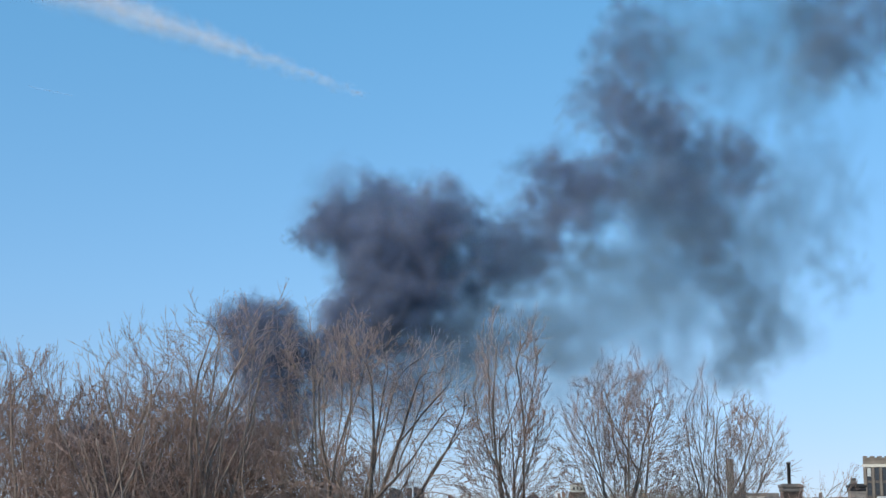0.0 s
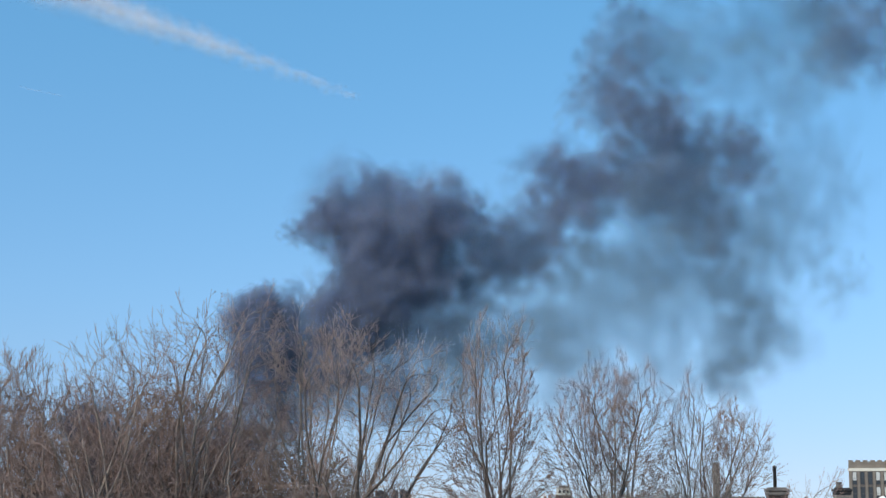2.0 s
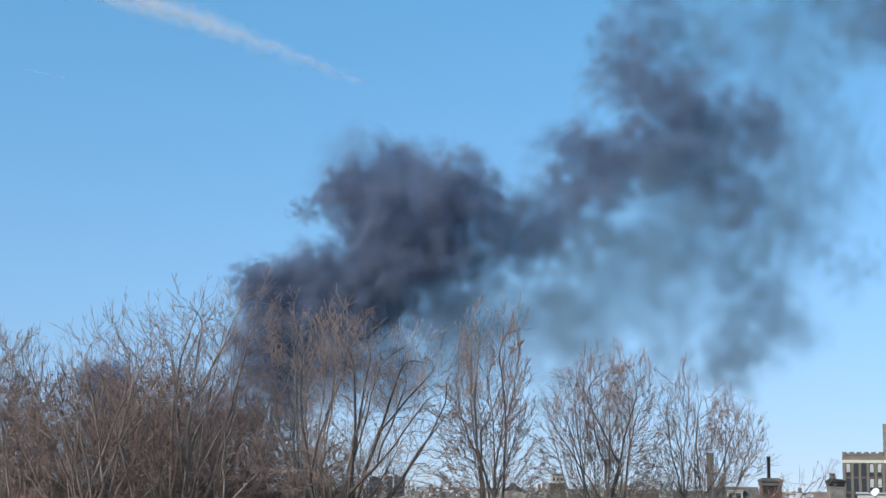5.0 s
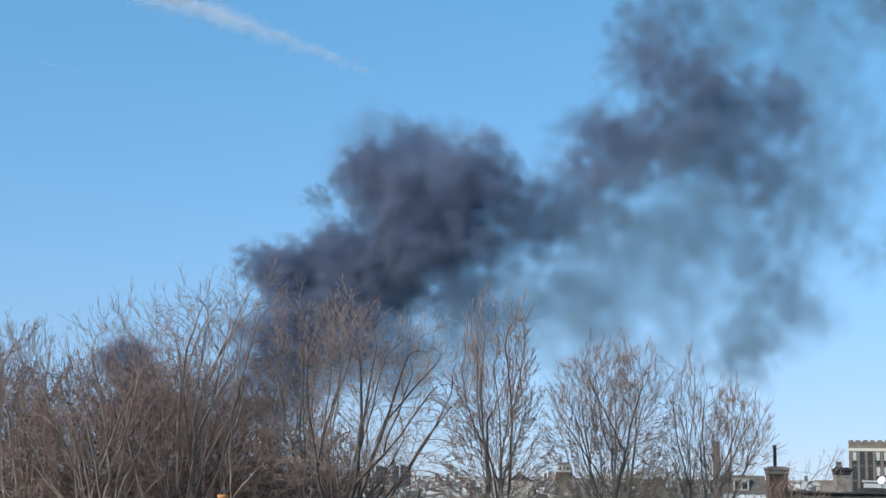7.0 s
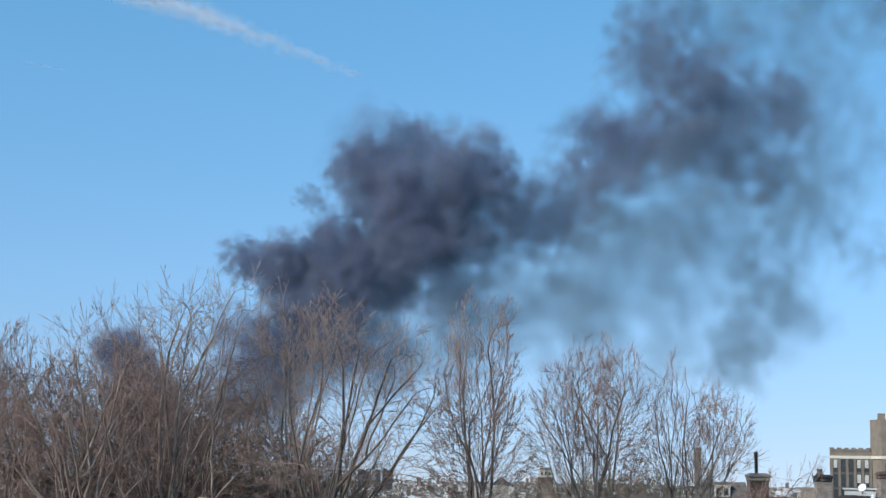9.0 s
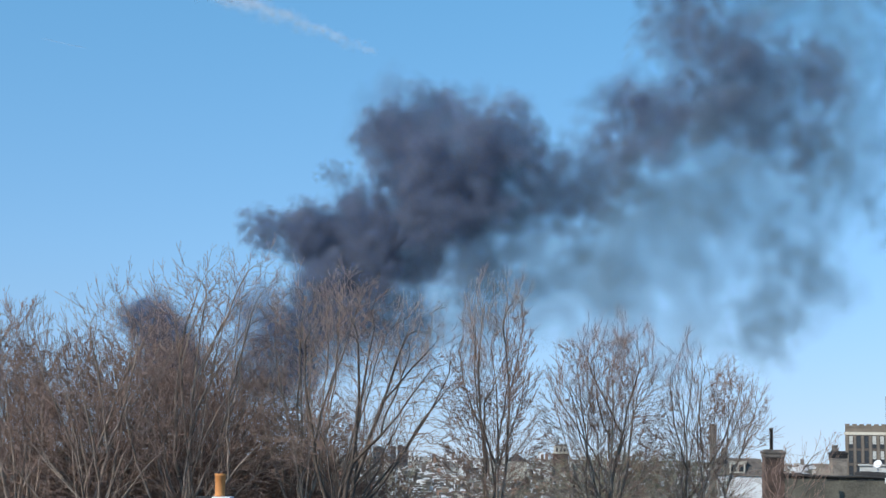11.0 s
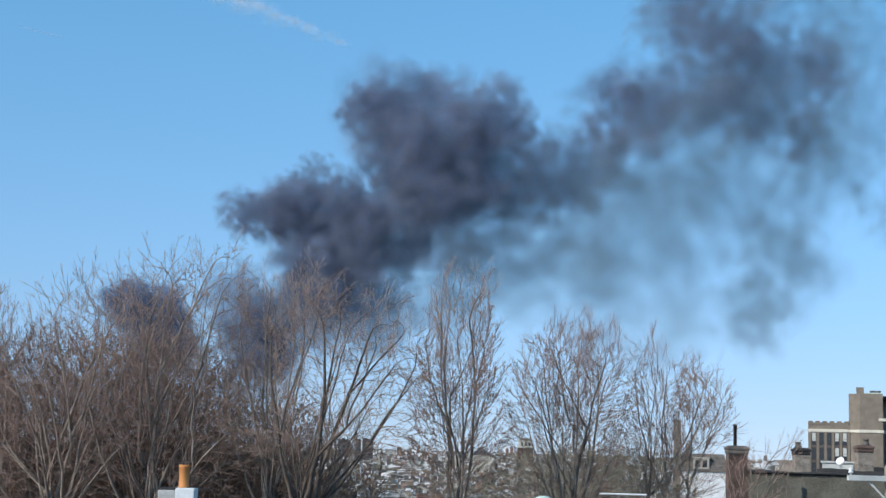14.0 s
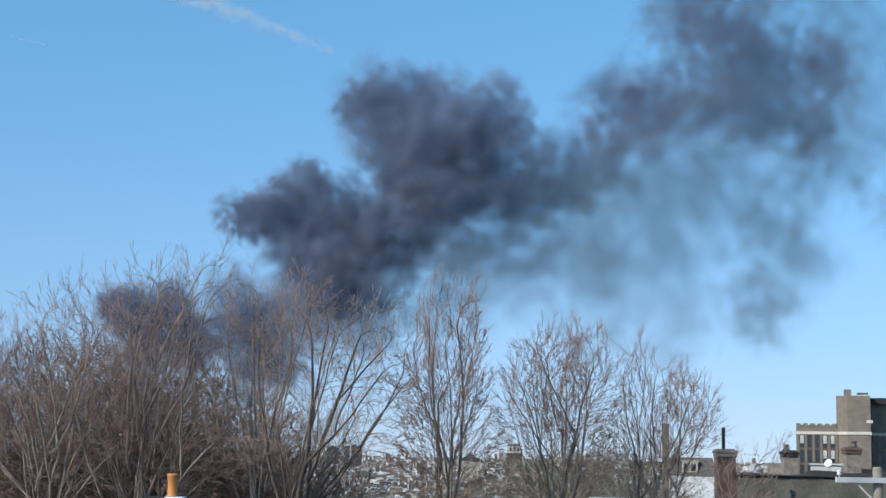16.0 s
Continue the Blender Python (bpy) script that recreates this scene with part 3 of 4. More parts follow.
    billow(-6, 44, -5, 48, 0, 56, 14.0, 0.3)
    billow(-1, 88, 9, 94, 25, 101, 12.3, 0.7)
    billow(-34, 77, -27, 88, -11, 98, 13.2, 1.0)
    billow(-18, 80, -8, 87, 10, 97, 16.6, 1.1)
    billow(16, 86, 30, 94, 46, 99, 14.2, 0.6)
    billow(53, 103, 65, 111, 88, 117, 16.6, 0.52)
    billow(71, 113, 87, 124, 113, 132, 15.1, 0.45)
    billow(62, 88, 80, 100, 106, 111, 17.0, 0.45)
    billow(-66, 58, -49, 63, -37, 74, 12.3, 1.0)
    billow(35, 127, 49, 134, 74, 143, 14.2, 0.5)
    billow(52, 88, 65, 93, 81, 102, 25.6, 0.22)
    billow(89, 99, 100, 110, 123, 120, 23.7, 0.3)
    billow(2, 58, 9, 59, 22, 67, 20.0, 0.24)
    billow(60, 76, 70, 80, 84, 88, 22.0, 0.2)
    billow(56, 50, 62, 54, 74, 62, 18.0, 0.16)
    billow(-10, 56, -2, 60, 8, 68, 15.0, 0.2)
    billow(92, 153, 112, 161, 146, 170, 22.7, 0.22)
    billow(-95, 16, -90, 28, -81, 45, 8.7, 1.3)
    billow(-57, 52, -61, 48, -53, 52, 14.2, 0.8)
    billow(-44, 45, -41, 45, -33, 52, 13.2, 0.7)
    billow(22, 51, 33, 54, 52, 61, 21.8, 0.19)
    billow(-68, 61, -57, 72, -49, 82, 9.0, 1.0)
    billow(-3, 78, 8, 86, 27, 92, 11.5, 0.75)
    billow(-44, 55, -41, 55, -34, 66, 14.7, 1.0)
    billow(-66, 49, -56, 53, -29, 63, 12.3, 0.9)
    billow(-59, 39, -54, 40, -50, 46, 12.8, 0.9)
    billow(-69, 27, -67, 32, -46, 37, 11.4, 0.8)
    billow(-118, 27, -103, 44, -89, 53, 8.3, 2.3)
    billow(-111, 21, -98, 36, -76, 53, 8.3, 2.3)
    billow(-108, 16, -101, 31, -69, 44, 8.3, 1.8)
    billow(-69, 58, -57, 67, -38, 89, 10.4, 1.0)
    billow(-38, 65, -40, 72, -21, 79, 13.7, 1.0)
    billow(-38, 63, -35, 65, -21, 68, 14.2, 1.1)


def build_contrail():
    trail = thing("contrail", "thin white vapour trail fading in the blue sky", "contrail", kind="stuff", m=pose(-250, 2500, 697))
    rng = random.Random(8)
    mesh = [puff_mesh("vapour_puff", 80 + i, 20, VAPOUR) for i in range(3)]
    tail = [puff_mesh("vapour_puff", 84 + i, 20, THIN_VAPOUR) for i in range(3)]
    for i in range(66):
        s = i / 65
        ob = new("vapour_puff", (tail if s < 0.3 or i % 3 == 0 else mesh)[i % 3])
        ob.parent = trail
        size = 7 + 32 * s
        ob.matrix_basis = pose(40 - 620 * s + rng.uniform(-6, 6), rng.uniform(-10, 10), -18 + 236 * s + rng.gauss(0, 2.5), 0, rng.uniform(10, 30), 0) @ Matrix.Diagonal((size * 2.2, size, size * 1.5, 1))
    MOVES.append((trail, [(0, pose(-250, 2500, 697)), (7, pose(-226, 2500, 697)), (16, pose(-212, 2500, 697))]))
    wisp = thing("contrail", "short faint white vapour wisp in the blue sky", "contrail", kind="stuff", m=pose(-740, 2500, 690))
    for i in range(7):
        ob = new("vapour_puff", tail[i % 3])
        ob.parent = wisp
        ob.matrix_basis = pose(-30 + 10 * i, 0, 6 - 2.2 * i, 0, 12, 0) @ Matrix.Diagonal((13, 5, 2.6, 1))
    MOVES.append((wisp, [(0, pose(-736, 2500, 691)), (7, pose(-714, 2500, 688)), (16, pose(-672, 2500, 686))]))


# ---- roofs across the street ----
def tube_run(a, b, r):
    """A straight round bar from a to b."""
    a, b = Vector(a), Vector(b)
    bm = bmesh.new()
    turn = (b - a).to_track_quat("Z", "Y").to_matrix().to_4x4()
    bmesh.ops.create_cone(bm, cap_ends=True, segments=10, radius1=r, radius2=r, depth=(b - a).length, matrix=Matrix.Translation((a + b) / 2) @ turn)
    return bm


def build_roofs():
    row = thing("row_house", "flat-roofed house with a grey stucco wall and black tarred coping", "house", m=pose(10.9, 52, 0, 0, 0, -13))
    bm = boxes((-0.95, 0, 0, 15.1, 0.3, 11.6), (-0.95, 0.3, 0, -0.65, 16, 11.6), (14.8, 0.3, 0, 15.1, 16, 11.6), (-0.65, 15.7, 0, 14.8, 16, 11.6))
    part("wall", bm, STUCCO, row)
    # ragged tar that has run down the wall below the coping
    rng = random.Random(4)
    bm = bmesh.new()
    x = -0.95
    while x < 15:
        w, dp = rng.uniform(0.06, 0.4), rng.choice((0.02, 0.03, 0.05, 0.12)) * rng.uniform(0.6, 1.2)
        box(bm, x, -0.012, 11.6 - dp, x + w, -0.003, 11.61)
        x += w
    part("tar_drips", bm, TAR, row, "ragged black tar runs", )["kind"] = "stuff"
    part("roof", boxes((-0.65, 0.3, 11.0, 14.8, 15.7, 11.2)), TAR, row)

    def sheet_edge(x0, x1, y0, y1, z0, rough, seed, foot=0.0):
        """A lumpy strip of tarred sheet along x."""
        rng = random.Random(seed)
        n = int((x1 - x0) / 0.22)
        bm, rings, sag = bmesh.new(), [], 0.0
        for i in range(n + 1):
            x = x0 + (x1 - x0) * i / n
            sag = sag * 0.8 + rng.gauss(0, rough)
            top = z0 + 0.075 + sag
            rings.append([bm.verts.new(p) for p in ((x, y0 + rng.gauss(0, 0.012), z0 - foot), (x, y0 - 0.02 + rng.gauss(0, 0.015), top - 0.03), (x, y0 + 0.1, top), (x, y1, top - 0.02), (x, y1, z0 - foot))])
        for p, q in zip(rings, rings[1:]):
            for k in range(5):
                bm.faces.new((p[k], q[k], q[(k + 1) % 5], p[(k + 1) % 5])).smooth = True
        bm.faces.new(rings[0]), bm.faces.new(rings[-1][::-1])
        return bm

    part("coping", sheet_edge(-1.05, 15.2, -0.08, 0.4, 11.6, 0.014, 3), TAR, row, "lumpy black tarred coping")
    part("rear_parapet", boxes((3.0, 14.9, 11.2, 14.8, 15.3, 11.86)), TAR, row, "black tarred rear parapet")
    part("roof_ridge", sheet_edge(1.7, 14.8, 3.0, 5.4, 11.72, 0.02, 9, 0.52), TAR, row, "humped black roof sheet")
    part("curb", boxes((0.33, 6.6, 11.2, 1.27, 7.6, 12.05), bevel=0.03), PALE_BRICK, row, "pale roof curb")
    part("curb", boxes((1.92, 6.6, 11.2, 3.03, 7.6, 11.99), (1.86, 6.54, 11.99, 3.09, 7.66, 12.06), bevel=0.02), PALE_WOOD, row, "pale grey roof curb")

    def chimney(x, y, z0, top, w, mat, cap, label, pots):
        c = thing("chimney", label, "chimney", m=pose(x, y, z0))
        h = top - z0
        # courses of brick, each a little in or out
        bm, z, rng = bmesh.new(), 0.0, random.Random(int(x * 7))
        box(bm, -w / 2 + 0.007, -w / 2 + 0.007, 0, w / 2 - 0.007, w / 2 - 0.007, h - 0.22)
        part("core", bm, STUCCO, c)
        bm = bmesh.new()
        z = max(0.0, h - 2.2)
        if z:
            box(bm, -w / 2, -w / 2, 0, w / 2, w / 2, z)
        while z < h - 0.26:
            g = rng.uniform(-0.004, 0.004)
            box(bm, -w / 2 + g, -w / 2 + g, z, w / 2 - g, w / 2 - g, z + 0.072)
            z += 0.075
        part("brickwork", bm, mat, c)["kind"] = "stuff"
        part("cap", boxes((-w / 2 - 0.03, -w / 2 - 0.03, h - 0.26, w / 2 + 0.03, w / 2 + 0.03, h - 0.14), (-w / 2 - 0.055, -w / 2 - 0.055, h - 0.14, w / 2 + 0.055, w / 2 + 0.055, h - 0.04), (-w / 2 + 0.02, -w / 2 + 0.02, h - 0.05, w / 2 - 0.02, w / 2 - 0.02, h), bevel=0.04), cap, c, "stepped cap")
        for px, kind, ht in pots:
            if kind == "pipe":
                part("flue_pipe", lathe([(0.055, 0), (0.055, ht), (0.07, ht), (0.07, ht + 0.05), (0.02, ht + 0.07)], 12), IRON, c, "thin dark flue pipe", pose(px, 0, h))
            else:
                part("pot", lathe([(0.13, 0), (0.1, 0.08), (0.09, ht - 0.06), (0.11, ht - 0.05), (0.11, ht), (0.07, ht)], 14), GREY_BRICK, c, "", pose(px, 0, h))
        return c

    chimney(9.53, 50, 0, 12.46, 0.6, RED_BRICK, GREY_BRICK, "tall red brick chimney with a dark cap and flue pipe", [(-0.05, "pipe", 0.62)])
    chimney(12.75, 55, 11.2, 12.5, 0.5, PALE_BRICK, TAR, "weathered brick chimney with a dark cap on the flat roof", [(-0.1, "pot", 0.2)])
    chimney(14.97, 55, 11.2, 12.65, 0.52, PALE_BRICK, RED_BRICK, "weathered brick chimney with a red cap on the flat roof", [(0.08, "pot", 0.22)])

    chimney(22.85, 150, lie(150), 15.7, 0.62, PALE_BRICK, PALE_BRICK, "tall brown brick stack rising behind the bare trees", [])

    dish = thing("satellite_dish", "round white satellite dish on the flat roof", "satellite dish", m=pose(14.65, 57, 11.1))
    part("mast", lathe([(0.025, 0), (0.025, 0.9)], 8), STEEL, dish)
    part("reflector", lathe([(0.02, 0.0), (0.08, 0.012), (0.13, 0.035), (0.16, 0.06), (0.155, 0.066), (0.11, 0.04), (0.02, 0.012)], 22), WHITE, dish, "", pose(0, -0.06, 0.95, 62, 0, -40))
    part("feed_arm", boxes((-0.012, -0.4, 0.75, 0.012, -0.05, 0.775)), STEEL, dish)

    # white chimney with the clay pot, on its plain house
    h = thing("row_house", "plain flat-roofed house below the trees", "house", m=pose(-6.6, 40, 0))
    part("wall", boxes((-4, -0.5, 0, 4, 8, 9.2)), STUCCO, h)
    part("roof", boxes((-4.1, -0.6, 9.2, 4.1, 8.1, 9.35)), TAR, h)
    c = thing("chimney", "whitewashed chimney with one orange clay pot", "chimney", m=pose(-6.66, 40, 9.35))
    part("stack", boxes((-0.47, -0.3, 0, -0.02, 0.3, 1.5), bevel=0.03), WHITEWASH, c, "grey-stained whitewashed stack")
    part("stack", boxes((-0.02, -0.33, 0, 0.46, 0.33, 1.56), bevel=0.03), WHITE, c, "white stack")
    part("crown", boxes((-0.44, -0.26, 1.5, -0.05, 0.26, 1.55), bevel=0.02), TAR, c, "dark mortar crown")
    part("pot", lathe([(0.14, 0), (0.14, 0.04), (0.125, 0.06), (0.135, 0.5), (0.15, 0.52), (0.15, 0.58), (0.11, 0.58), (0.1, 0.3)], 8), CLAY, c, "orange clay pot", pose(0.14, 0, 1.56))

    d = thing("roof_vent", "pale green domed roof vent", "roof vent", m=pose(3.02, 45, 9.0))
    part("base", boxes((-1.5, -0.5, -9, 1.5, 4, 0.0)), STUCCO, d)
    part("neck", lathe([(0.2, 0), (0.2, 1.45)], 16), COPPER, d)
    part("dome", lathe([(0.42, 1.4), (0.42, 1.5), (0.38, 1.62), (0.28, 1.74), (0.14, 1.81), (0.02, 1.83)], 24), COPPER, d)

    # low house with a pale pipe rail along its roof edge
    h = thing("row_house", "low flat-roofed house with a pale pipe rail on its roof", "house", m=pose(5.9, 45, 0))
    part("wall", boxes((-1.3, 0, 0, 2.2, 6, 9.8)), STUCCO, h)
    part("roof", boxes((-1.38, -0.1, 9.8, 2.28, 6.1, 9.95)), TAR, h)
    part("rail", tube_run((-1.25, 0.1, 10.93), (0.1, 0.1, 10.93), 0.028), WHITE, h, "pale pipe rail")
    for k in (-1.2, -0.6, 0.0):
        part("rail_post", tube_run((k, 0.1, 9.95), (k, 0.1, 10.91), 0.011), IRON, h)

    p = thing("utility_pole", "wooden utility pole with a pale crossarm and white insulators", "utility pole", m=pose(10.1, 35, 0))
    part("pole", lathe([(0.15, 0), (0.11, 11.94), (0.08, 11.98)], 12), WOOD, p)
    part("crossarm", boxes((-1.02, -0.18, 11.62, 1.02, -0.08, 11.74), bevel=0.01), PALE_WOOD, p, "pale weathered crossarm", pose(0, 0, 0, 0, 0, 6))
    for s in (-1, 1):
        ln = 0.72
        part("brace", boxes((-0.02, -0.075, 0, 0.02, -0.06, ln)), PALE_WOOD, p, "", pose(s * 0.02, -0.1, 11.1, 0, s * 44, 0))
        for ox in (0.9,):
            part("insulator", lathe([(0.02, 0), (0.02, 0.04), (0.055, 0.05), (0.055, 0.09), (0.035, 0.1), (0.05, 0.12), (0.03, 0.16)], 10), WHITE, p, "white insulator", pose(s * ox, -0.13, 11.74))
    for z, y in ((11.9, -0.13),):
        pts = [Vector((10.1 - 27 * k / 20, 35 + y - 6.5 * k / 20, z + 3.1 * k / 20 - 0.5 * k / 20 * (1 - k / 20))) for k in range(21)]
        w = raw_part("overhead_wire", tubes([(pts, [0.003] * 21, 5)]), IRON, None)
        tagged(w, "thin overhead wire strung from the utility pole", "wire", "overhead wires")

    s = thing("street_lamp", "tall steel street lamp with a pale cobra head", "street lamp", m=pose(-6.0, 120, lie(120)))
    part("mast", lathe([(0.11, 0), (0.07, 13.0 - lie(120)), (0.05, 13.05 - lie(120))], 10), STEEL, s)
    part("arm", boxes((-1.1, -0.03, 13.0, 0.05, 0.03, 13.06)), STEEL, s, "", pose(0, 0, -lie(120)))
    part("lamp_head", boxes((-1.75, -0.12, 13.0, -1.05, 0.12, 13.13), bevel=0.04), WHITE, s, "pale lamp head", pose(0, 0, -lie(120)))


# ---- town ----
def build_town():
    # tan brick block with a stair tower
    b = thing("apartment_block", "tan brick block with a stair tower and pale stone band", "building", m=pose(89.9, 380, 0, 0, 0, -15))
    part("wall", boxes((0, 0, -48, 10.5, 18, 21.2)), TAN_BRICK, b)
    bm = bmesh.new()
    for k in range(6):
        box(bm, 0.0 + k * 1.7, -0.15, 21.7, 1.1 + k * 1.7, 0.45, 22.05)
    box(bm, 0, -0.1, 21.2, 9.6, 0.4, 21.7)
    part("parapet", bm, TAN_BRICK, b)
    bm = boxes((9.6, -2.2, -48, 17.6, 8, 28.8))
    bmesh.ops.bevel(bm, geom=[e for e in bm.edges if all(v.co.x < 10 and v.co.y < 0 for v in e.verts)], offset=2.6, segments=1, affect="EDGES")
    part("stair_tower", bm, TAN_BRICK, b)
    part("side_wing", boxes((17.6, 8, -48, 32, 18, 27.2)), TAN_BRICK, b)
    part("eaves", boxes((17.65, 6.2, 27.2, 33, 18.4, 28.6)), TAR, b, "dark overhanging eaves")
    part("tower_cap", boxes((13.2, -2.1, 28.8, 17.5, 7.8, 29.0), bevel=0.05), COPPER, b, "pale green tower roof")
    part("roof_plant", boxes((14.6, 2.0, 29.0, 17.2, 6.0, 29.7), (15.6, 0.6, 29.0, 16.6, 1.6, 29.5)), DARK_SLAB, b, "dark rooftop plant box")
    part("tower_vent", boxes((11.4, 0.6, 28.8, 13.2, 2.6, 30.4)), TAN_BRICK, b)
    part("stone_band", boxes((-0.2, -0.25, 19.4, 9.6, 0, 20.1)), LIMESTONE, b, "pale stone band")
    part("stone_band", boxes((17.7, 7.75, 19.4, 32, 8, 20.1)), LIMESTONE, b, "pale stone band")
    bm = boxes((9.4, -2.4, 19.4, 17.8, 4, 20.1))
    bmesh.ops.bevel(bm, geom=[e for e in bm.edges if all(v.co.x < 10 and v.co.y < 0 for v in e.verts)], offset=2.6, segments=1, affect="EDGES")
    part("stone_band", bm, LIMESTONE, b, "pale stone band")
    part("stone_trim", boxes((16.6, -2.5, 22.2, 18.2, -2.2, 22.9)), LIMESTONE, b)
    for k in range(5):
        part("spandrel", boxes((0.72 + k * 1.82, -0.02, -20, 2.0 + k * 1.82, 0.0, 19.3)), DARK_BRICK, b, "dark recessed window strip")
    frame_me = glass_me = blind_me = pier_me = None
    for f in range(5):
        for k in range(10):
            x = 0.83 + k * 1.82 if k < 5 else 18.2 + (k - 5) * 1.9
            y = 0.0 if k < 5 else 8.0
            z = 16.2 - f * 3.6
            if frame_me is None:
                w = part("window", boxes((0, -0.1, -0.16, 1.05, -0.021, 0), (0, -0.08, 3.0, 1.05, -0.021, 3.06), (0, -0.08, 0, 0.05, -0.021, 3.0), (1.0, -0.08, 0, 1.05, -0.021, 3.0), (0.05, -0.07, 1.45, 1.0, -0.021, 1.5)), DARK_BRICK, b)
                g = part("pane", boxes((0.05, -0.05, 0, 1.0, -0.024, 3.0)), GLASS, w)
                bl = part("blind", boxes((0.1, -0.062, 1.0, 0.95, -0.052, 2.95)), BLIND, w, "half-drawn pale blind")
                frame_me, glass_me, blind_me = w.data, g.data, bl.data
                w.matrix_basis = pose(x, y, z)
                continue
            w = new("window", frame_me)
            w.parent, w.matrix_basis = b, pose(x, y, z)
            g = new("pane", glass_me)
            g.parent = w
            if k in (3, 4):
                bl = new("blind", blind_me)
                bl.parent = w
    for k in range(6):
        if pier_me is None:
            p = part("pier", boxes((0, -0.2, -48, 0.52, 0.0, 19.4)), TAN_BRICK, b)
            pier_me = p.data
        else:
            p = new("pier", pier_me)
            p.parent = b
        p.matrix_basis = pose(0.2 + k * 1.82, 0, 0)

    # white house with a mansard and dormer
    h = thing("mansard_house", "white-walled house with a brown mansard roof and dormer", "house", m=pose(30.2, 180, 0, 0, 0, -8))
    part("wall", boxes((-2.9, 0, -15, 2.9, 9, 10.6)), WHITE, h)
    bm = boxes((-3.1, -0.2, 10.6, 3.1, 9.2, 12.6))
    for v in bm.verts:
        if v.co.z > 12:
            v.co.x *= 0.86
            v.co.y = 4.5 + (v.co.y - 4.5) * 0.86
    part("roof", bm, GREY_BRICK, h, "brown mansard roof")
    d = part("dormer", boxes((-0.9, -0.25, 10.9, 0.9, 1.5, 12.1), (-1.05, -0.35, 12.1, 1.05, 1.6, 12.25)), LIMESTONE, h, "pale dormer")
    for k in (-0.42, 0.42):
        part("pane", boxes((k - 0.28, -0.29, 11.05, k + 0.28, -0.251, 11.85)), GLASS, d)
    for k in range(3):
        for z in (2.2, 5.2):
            w = part("window", boxes((-0.45, -0.06, -0.08, 0.45, 0, 0), (-0.45, -0.06, 1.6, 0.45, 0, 1.7), (-0.45, -0.06, 0, -0.37, 0, 1.6), (0.37, -0.06, 0, 0.45, 0, 1.6)), LIMESTONE, h, "", pose(-1.8 + 1.8 * k, 0, z))
            part("pane", boxes((-0.37, -0.03, 0, 0.37, -0.005, 1.6)), GLASS, w)
    part("chimney", boxes((-1.7, 3, 12.6, -1.1, 3.6, 13.7)), GREY_BRICK, h)

    # two dark slabs and a brick tower on the skyline
    for x0, x1, top in ((-219, -195, 32), (-181, -144, 35)):
        s = thing("tower_block", "dark slab block on the skyline", "building", "dark slab blocks", m=pose((x0 + x1) / 2, 3350, 0))
        hw = (x1 - x0) / 2
        part("wall", boxes((-hw, 0, -16, hw, 20, top)), DARK_SLAB, s)
        part("roof_house", boxes((-hw * 0.4, 3, top, hw * 0.3, 8, top + 3)), DARK_SLAB, s)
        pane = None
        for f in range(4):
            for k in range(3):
                if pane is None:
                    w = part("window", boxes((-2, -0.1, 0, 2, 0, 3), (-2.2, -0.3, -0.4, 2.2, 0, 0)), GLASS, s)
                    pane = w.data
                else:
                    w = new("window", pane)
                    w.parent = s
                w.matrix_basis = pose((k - 1) * hw * 0.6, 0, top - 6 - 9 * f)
    s = thing("brick_tower", "square tan brick tower with a pale top storey", "building", m=pose(182, 3300, 0))
    part("shaft", boxes((-16, 0, -18, 16, 30, 26)), RED_BRICK, s)
    part("top_storey", boxes((-14, 1, 26, 14, 29, 41), (-16.5, -0.5, 25.4, 16.5, 30.5, 27)), LIMESTONE, s)
    part("roof", boxes((-11, 4, 41, 11, 26, 45)), TAN_BRICK, s)
    for k in (-8, 0, 8):
        part("window", boxes((k - 2, 0.6, 30, k + 2, 1, 37)), GLASS, s)
    g = thing("gabled_hall", "pale gabled hall with a dark roof", "building", m=pose(78, 2900, 0))
    part("wall", boxes((-20, 0, -28, 20, 40, 8)), LIMESTONE, g)
    bm = boxes((-21, -1, 8, 21, 41, 22))
    for v in bm.verts:
        if v.co.z > 11:
            v.co.x *= 0.05
    part("roof", bm, DARK_SLAB, g)

    # long low sheds
    for x, y, w, z in ((-92, 1760, 58, 5.5), (-70, 1830, 66, 6), (20, 1700, 40, 6)):
        s = thing("long_shed", "long low shed with a white flat roof", "shed", "long sheds", m=pose(x, y, lie(y)))
        part("wall", boxes((-w / 2, 0, 0, w / 2, 9, z)), DARK_SLAB, s)
        part("roof", boxes((-w / 2 - 0.3, -0.3, z, w / 2 + 0.3, 9.3, z + 0.35)), WHITE, s, "white flat roof")

    # rows of small houses out to the skyline
    rng = random.Random(12)
    kinds = []
    for w, d, z, gable in ((5.5, 10, 7.0, 0), (6.5, 11, 9.0, 0), (7, 9, 6.2, 1), (6, 10, 8.2, 1), (12, 12, 10.5, 0), (22, 14, 16, 0), (16, 12, 27, 0)):
        h = thing("town_house", "small painted town house among bare trees", "house", "town houses", m=pose(0, -300, 0))
        part("wall", boxes((-w / 2, 0, 0, w / 2, d, z)), FACADE, h)
        if gable:
            bm = boxes((-w / 2 - 0.3, -0.3, z, w / 2 + 0.3, d + 0.3, z + 2.2))
            for v in bm.verts:
                if v.co.z > z + 1:
                    v.co.x *= 0.04
        else:
            bm = boxes((-w / 2 - 0.2, -0.4, z, w / 2 + 0.2, d + 0.2, z + 0.5), (w * 0.2, d * 0.4, z + 0.5, w * 0.2 + 0.7, d * 0.4 + 0.7, z + 1.5))
        part("roof", bm, ROOFING, h)
        me = None
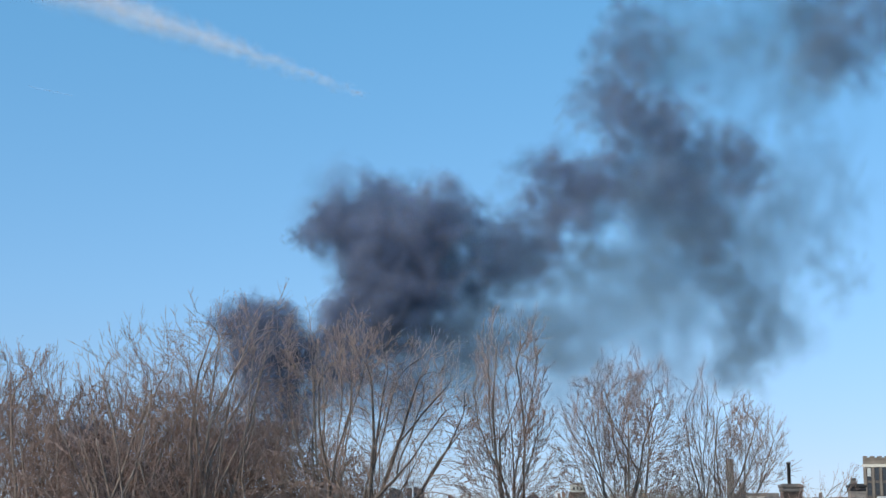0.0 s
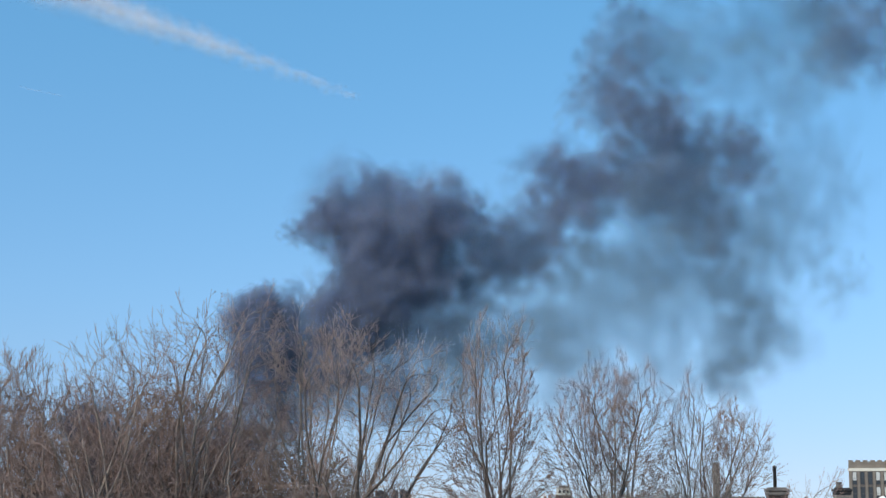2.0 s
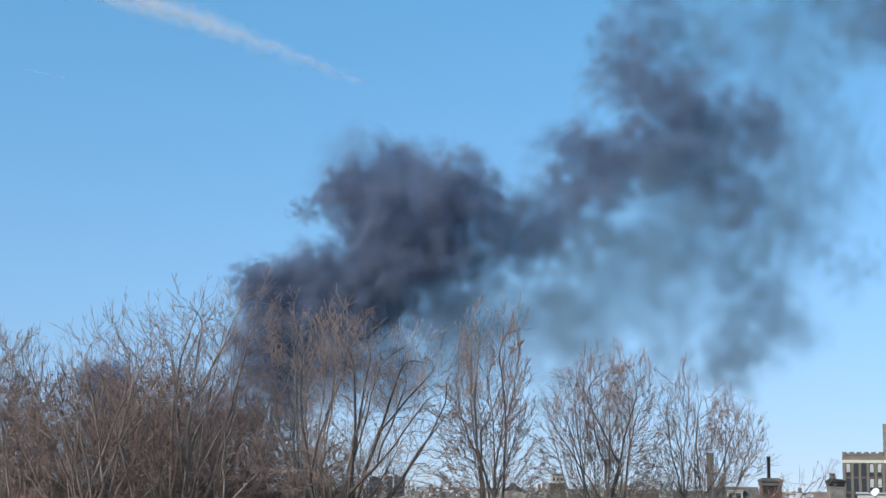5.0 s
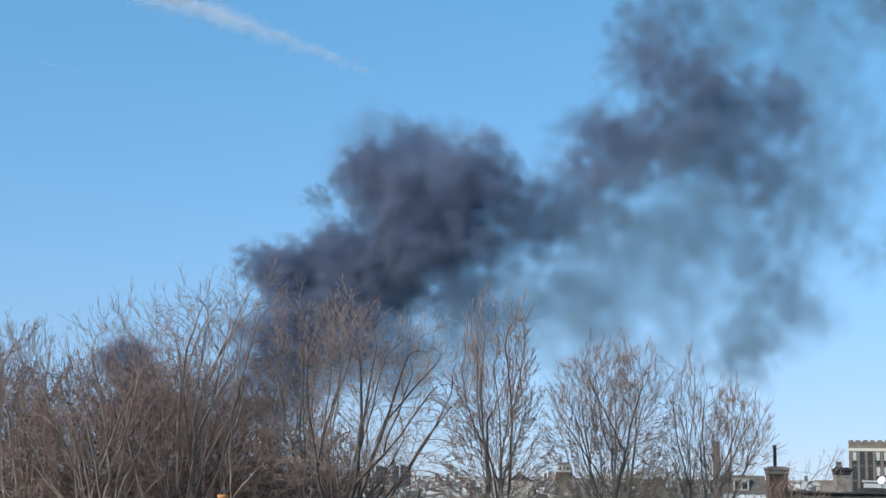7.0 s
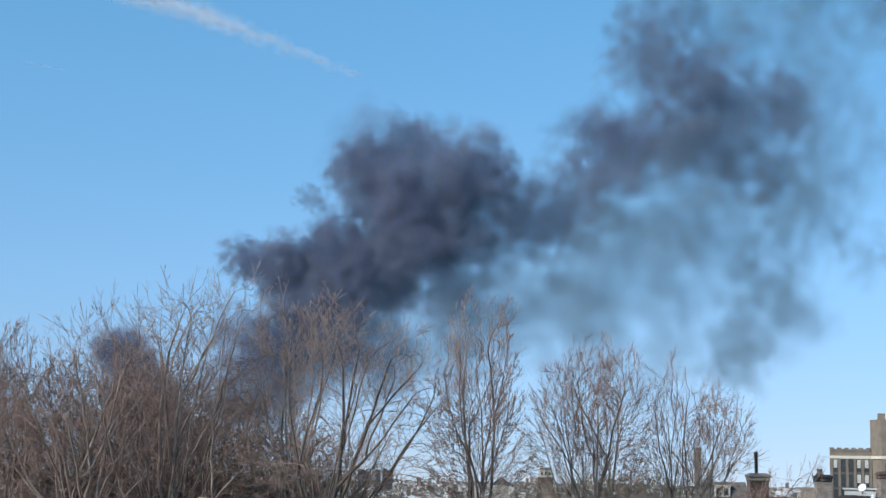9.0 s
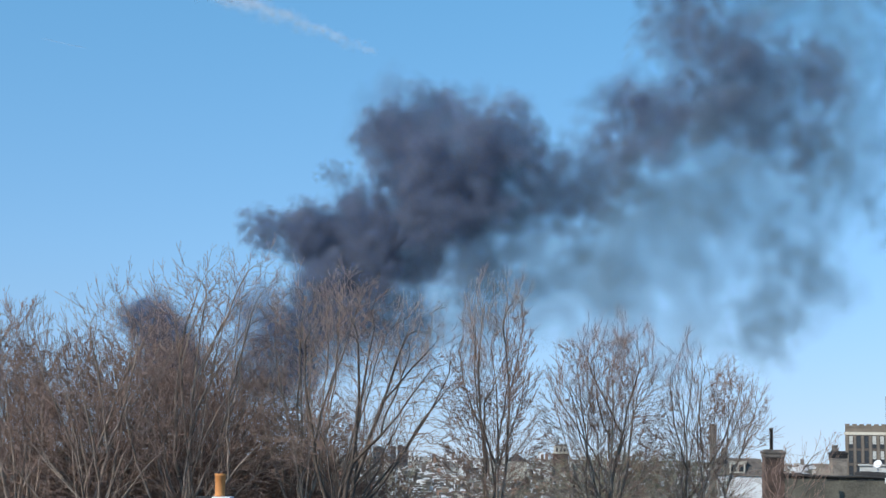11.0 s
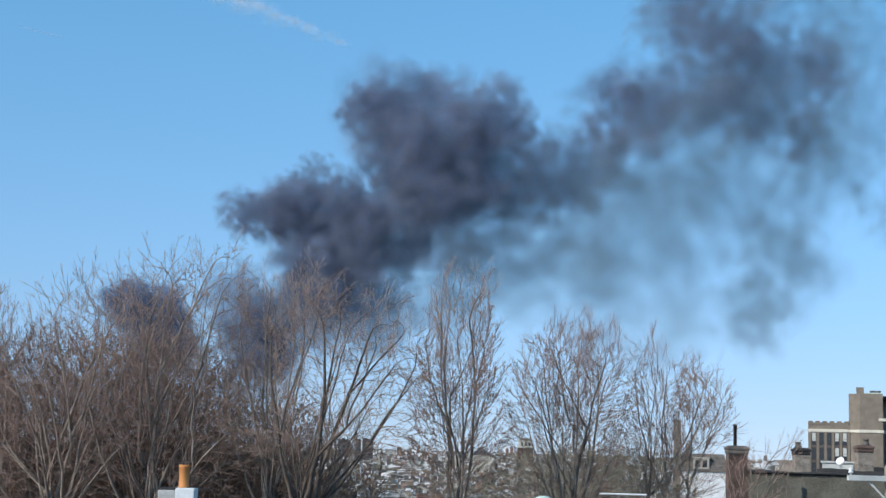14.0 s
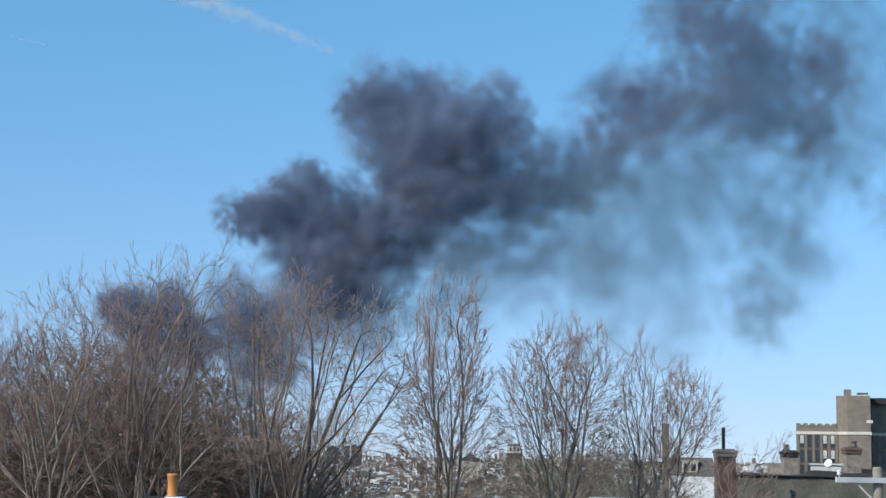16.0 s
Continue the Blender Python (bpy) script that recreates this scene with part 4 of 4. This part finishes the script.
        for f in range(2):
            for k in range(max(2, round(w / 2.6))):
                x = -w / 2 + (k + 0.5) * w / max(2, round(w / 2.6))
                if me is None:
                    q = part("window", boxes((-0.5, -0.04, 0, 0.5, 0.0, 1.5), (-0.62, -0.1, -0.12, 0.62, 0, 0)), GLASS, h)
                    me = q.data
                else:
                    q = new("window", me)
                    q.parent = h
                q.matrix_basis = pose(x, 0, z - 2.3 - 2.9 * f)
        kinds.append((h, w))
    used = set()
    verts, faces = [], []
    y, made = 1620.0, 0
    while y < 4250:
        x = -0.1 * y
        while x < 0.22 * y:
            i = rng.choice((0, 1, 2, 3, 3, 4))
            h, w = kinds[i]
            x += w / 2
            if rng.random() < 0.66 and not (1690 < y < 1850 and -125 < x < 42):
                yy = y + rng.uniform(-14, 14)
                if made < 300:
                    m = pose(x, yy, lie(yy) - rng.uniform(0, 0.8), 0, 0, rng.uniform(-12, 12))
                    if i in used:
                        copy_thing(h, m)
                    else:
                        h.matrix_basis = m
                        used.add(i)
                    made += 1
                else:
                    # wall block and roof block
                    hw, z0, z1, tp = w / 2 * rng.uniform(0.8, 1.5), lie(yy) - 2, lie(yy) + rng.uniform(5, 10), rng.uniform(0.3, 1.6)
                    if rng.random() < 0.02:
                        z1 += rng.uniform(8, 22)
                    for lo, hi, g, sh in ((z0, z1, 0, 1), (z1, z1 + tp, 0.4, rng.choice((1, 1, 0.2)))):
                        n0 = len(verts)
                        for zz, k in ((lo, 1), (hi, sh)):
                            verts += [(x - (hw + g) * k, yy - g, zz), (x + (hw + g) * k, yy - g, zz), (x + (hw + g) * k, yy + 10 + g, zz), (x - (hw + g) * k, yy + 10 + g, zz)]
                        faces += [(n0 + p, n0 + q, n0 + q + 4, n0 + p + 4) for p, q in ((0, 1), (1, 2), (2, 3), (3, 0))]
                        faces.append((n0 + 4, n0 + 5, n0 + 6, n0 + 7))
            x += w / 2 + rng.choice((0.3, 0.3, 4.0, 9.0))
        y += rng.uniform(34, 60)
    far = raw_part("far_houses", (verts, faces), FAR_WALLS, None, smooth=False)
    tagged(far, "distant rows of pale and brown houses on the far slope", "houses", kind="stuff")


build_ground()
build_trees()
build_smoke()
build_contrail()
build_roofs()
build_town()


def motions():
    for ob, rows in MOVES:
        walk(ob, rows)


motions()
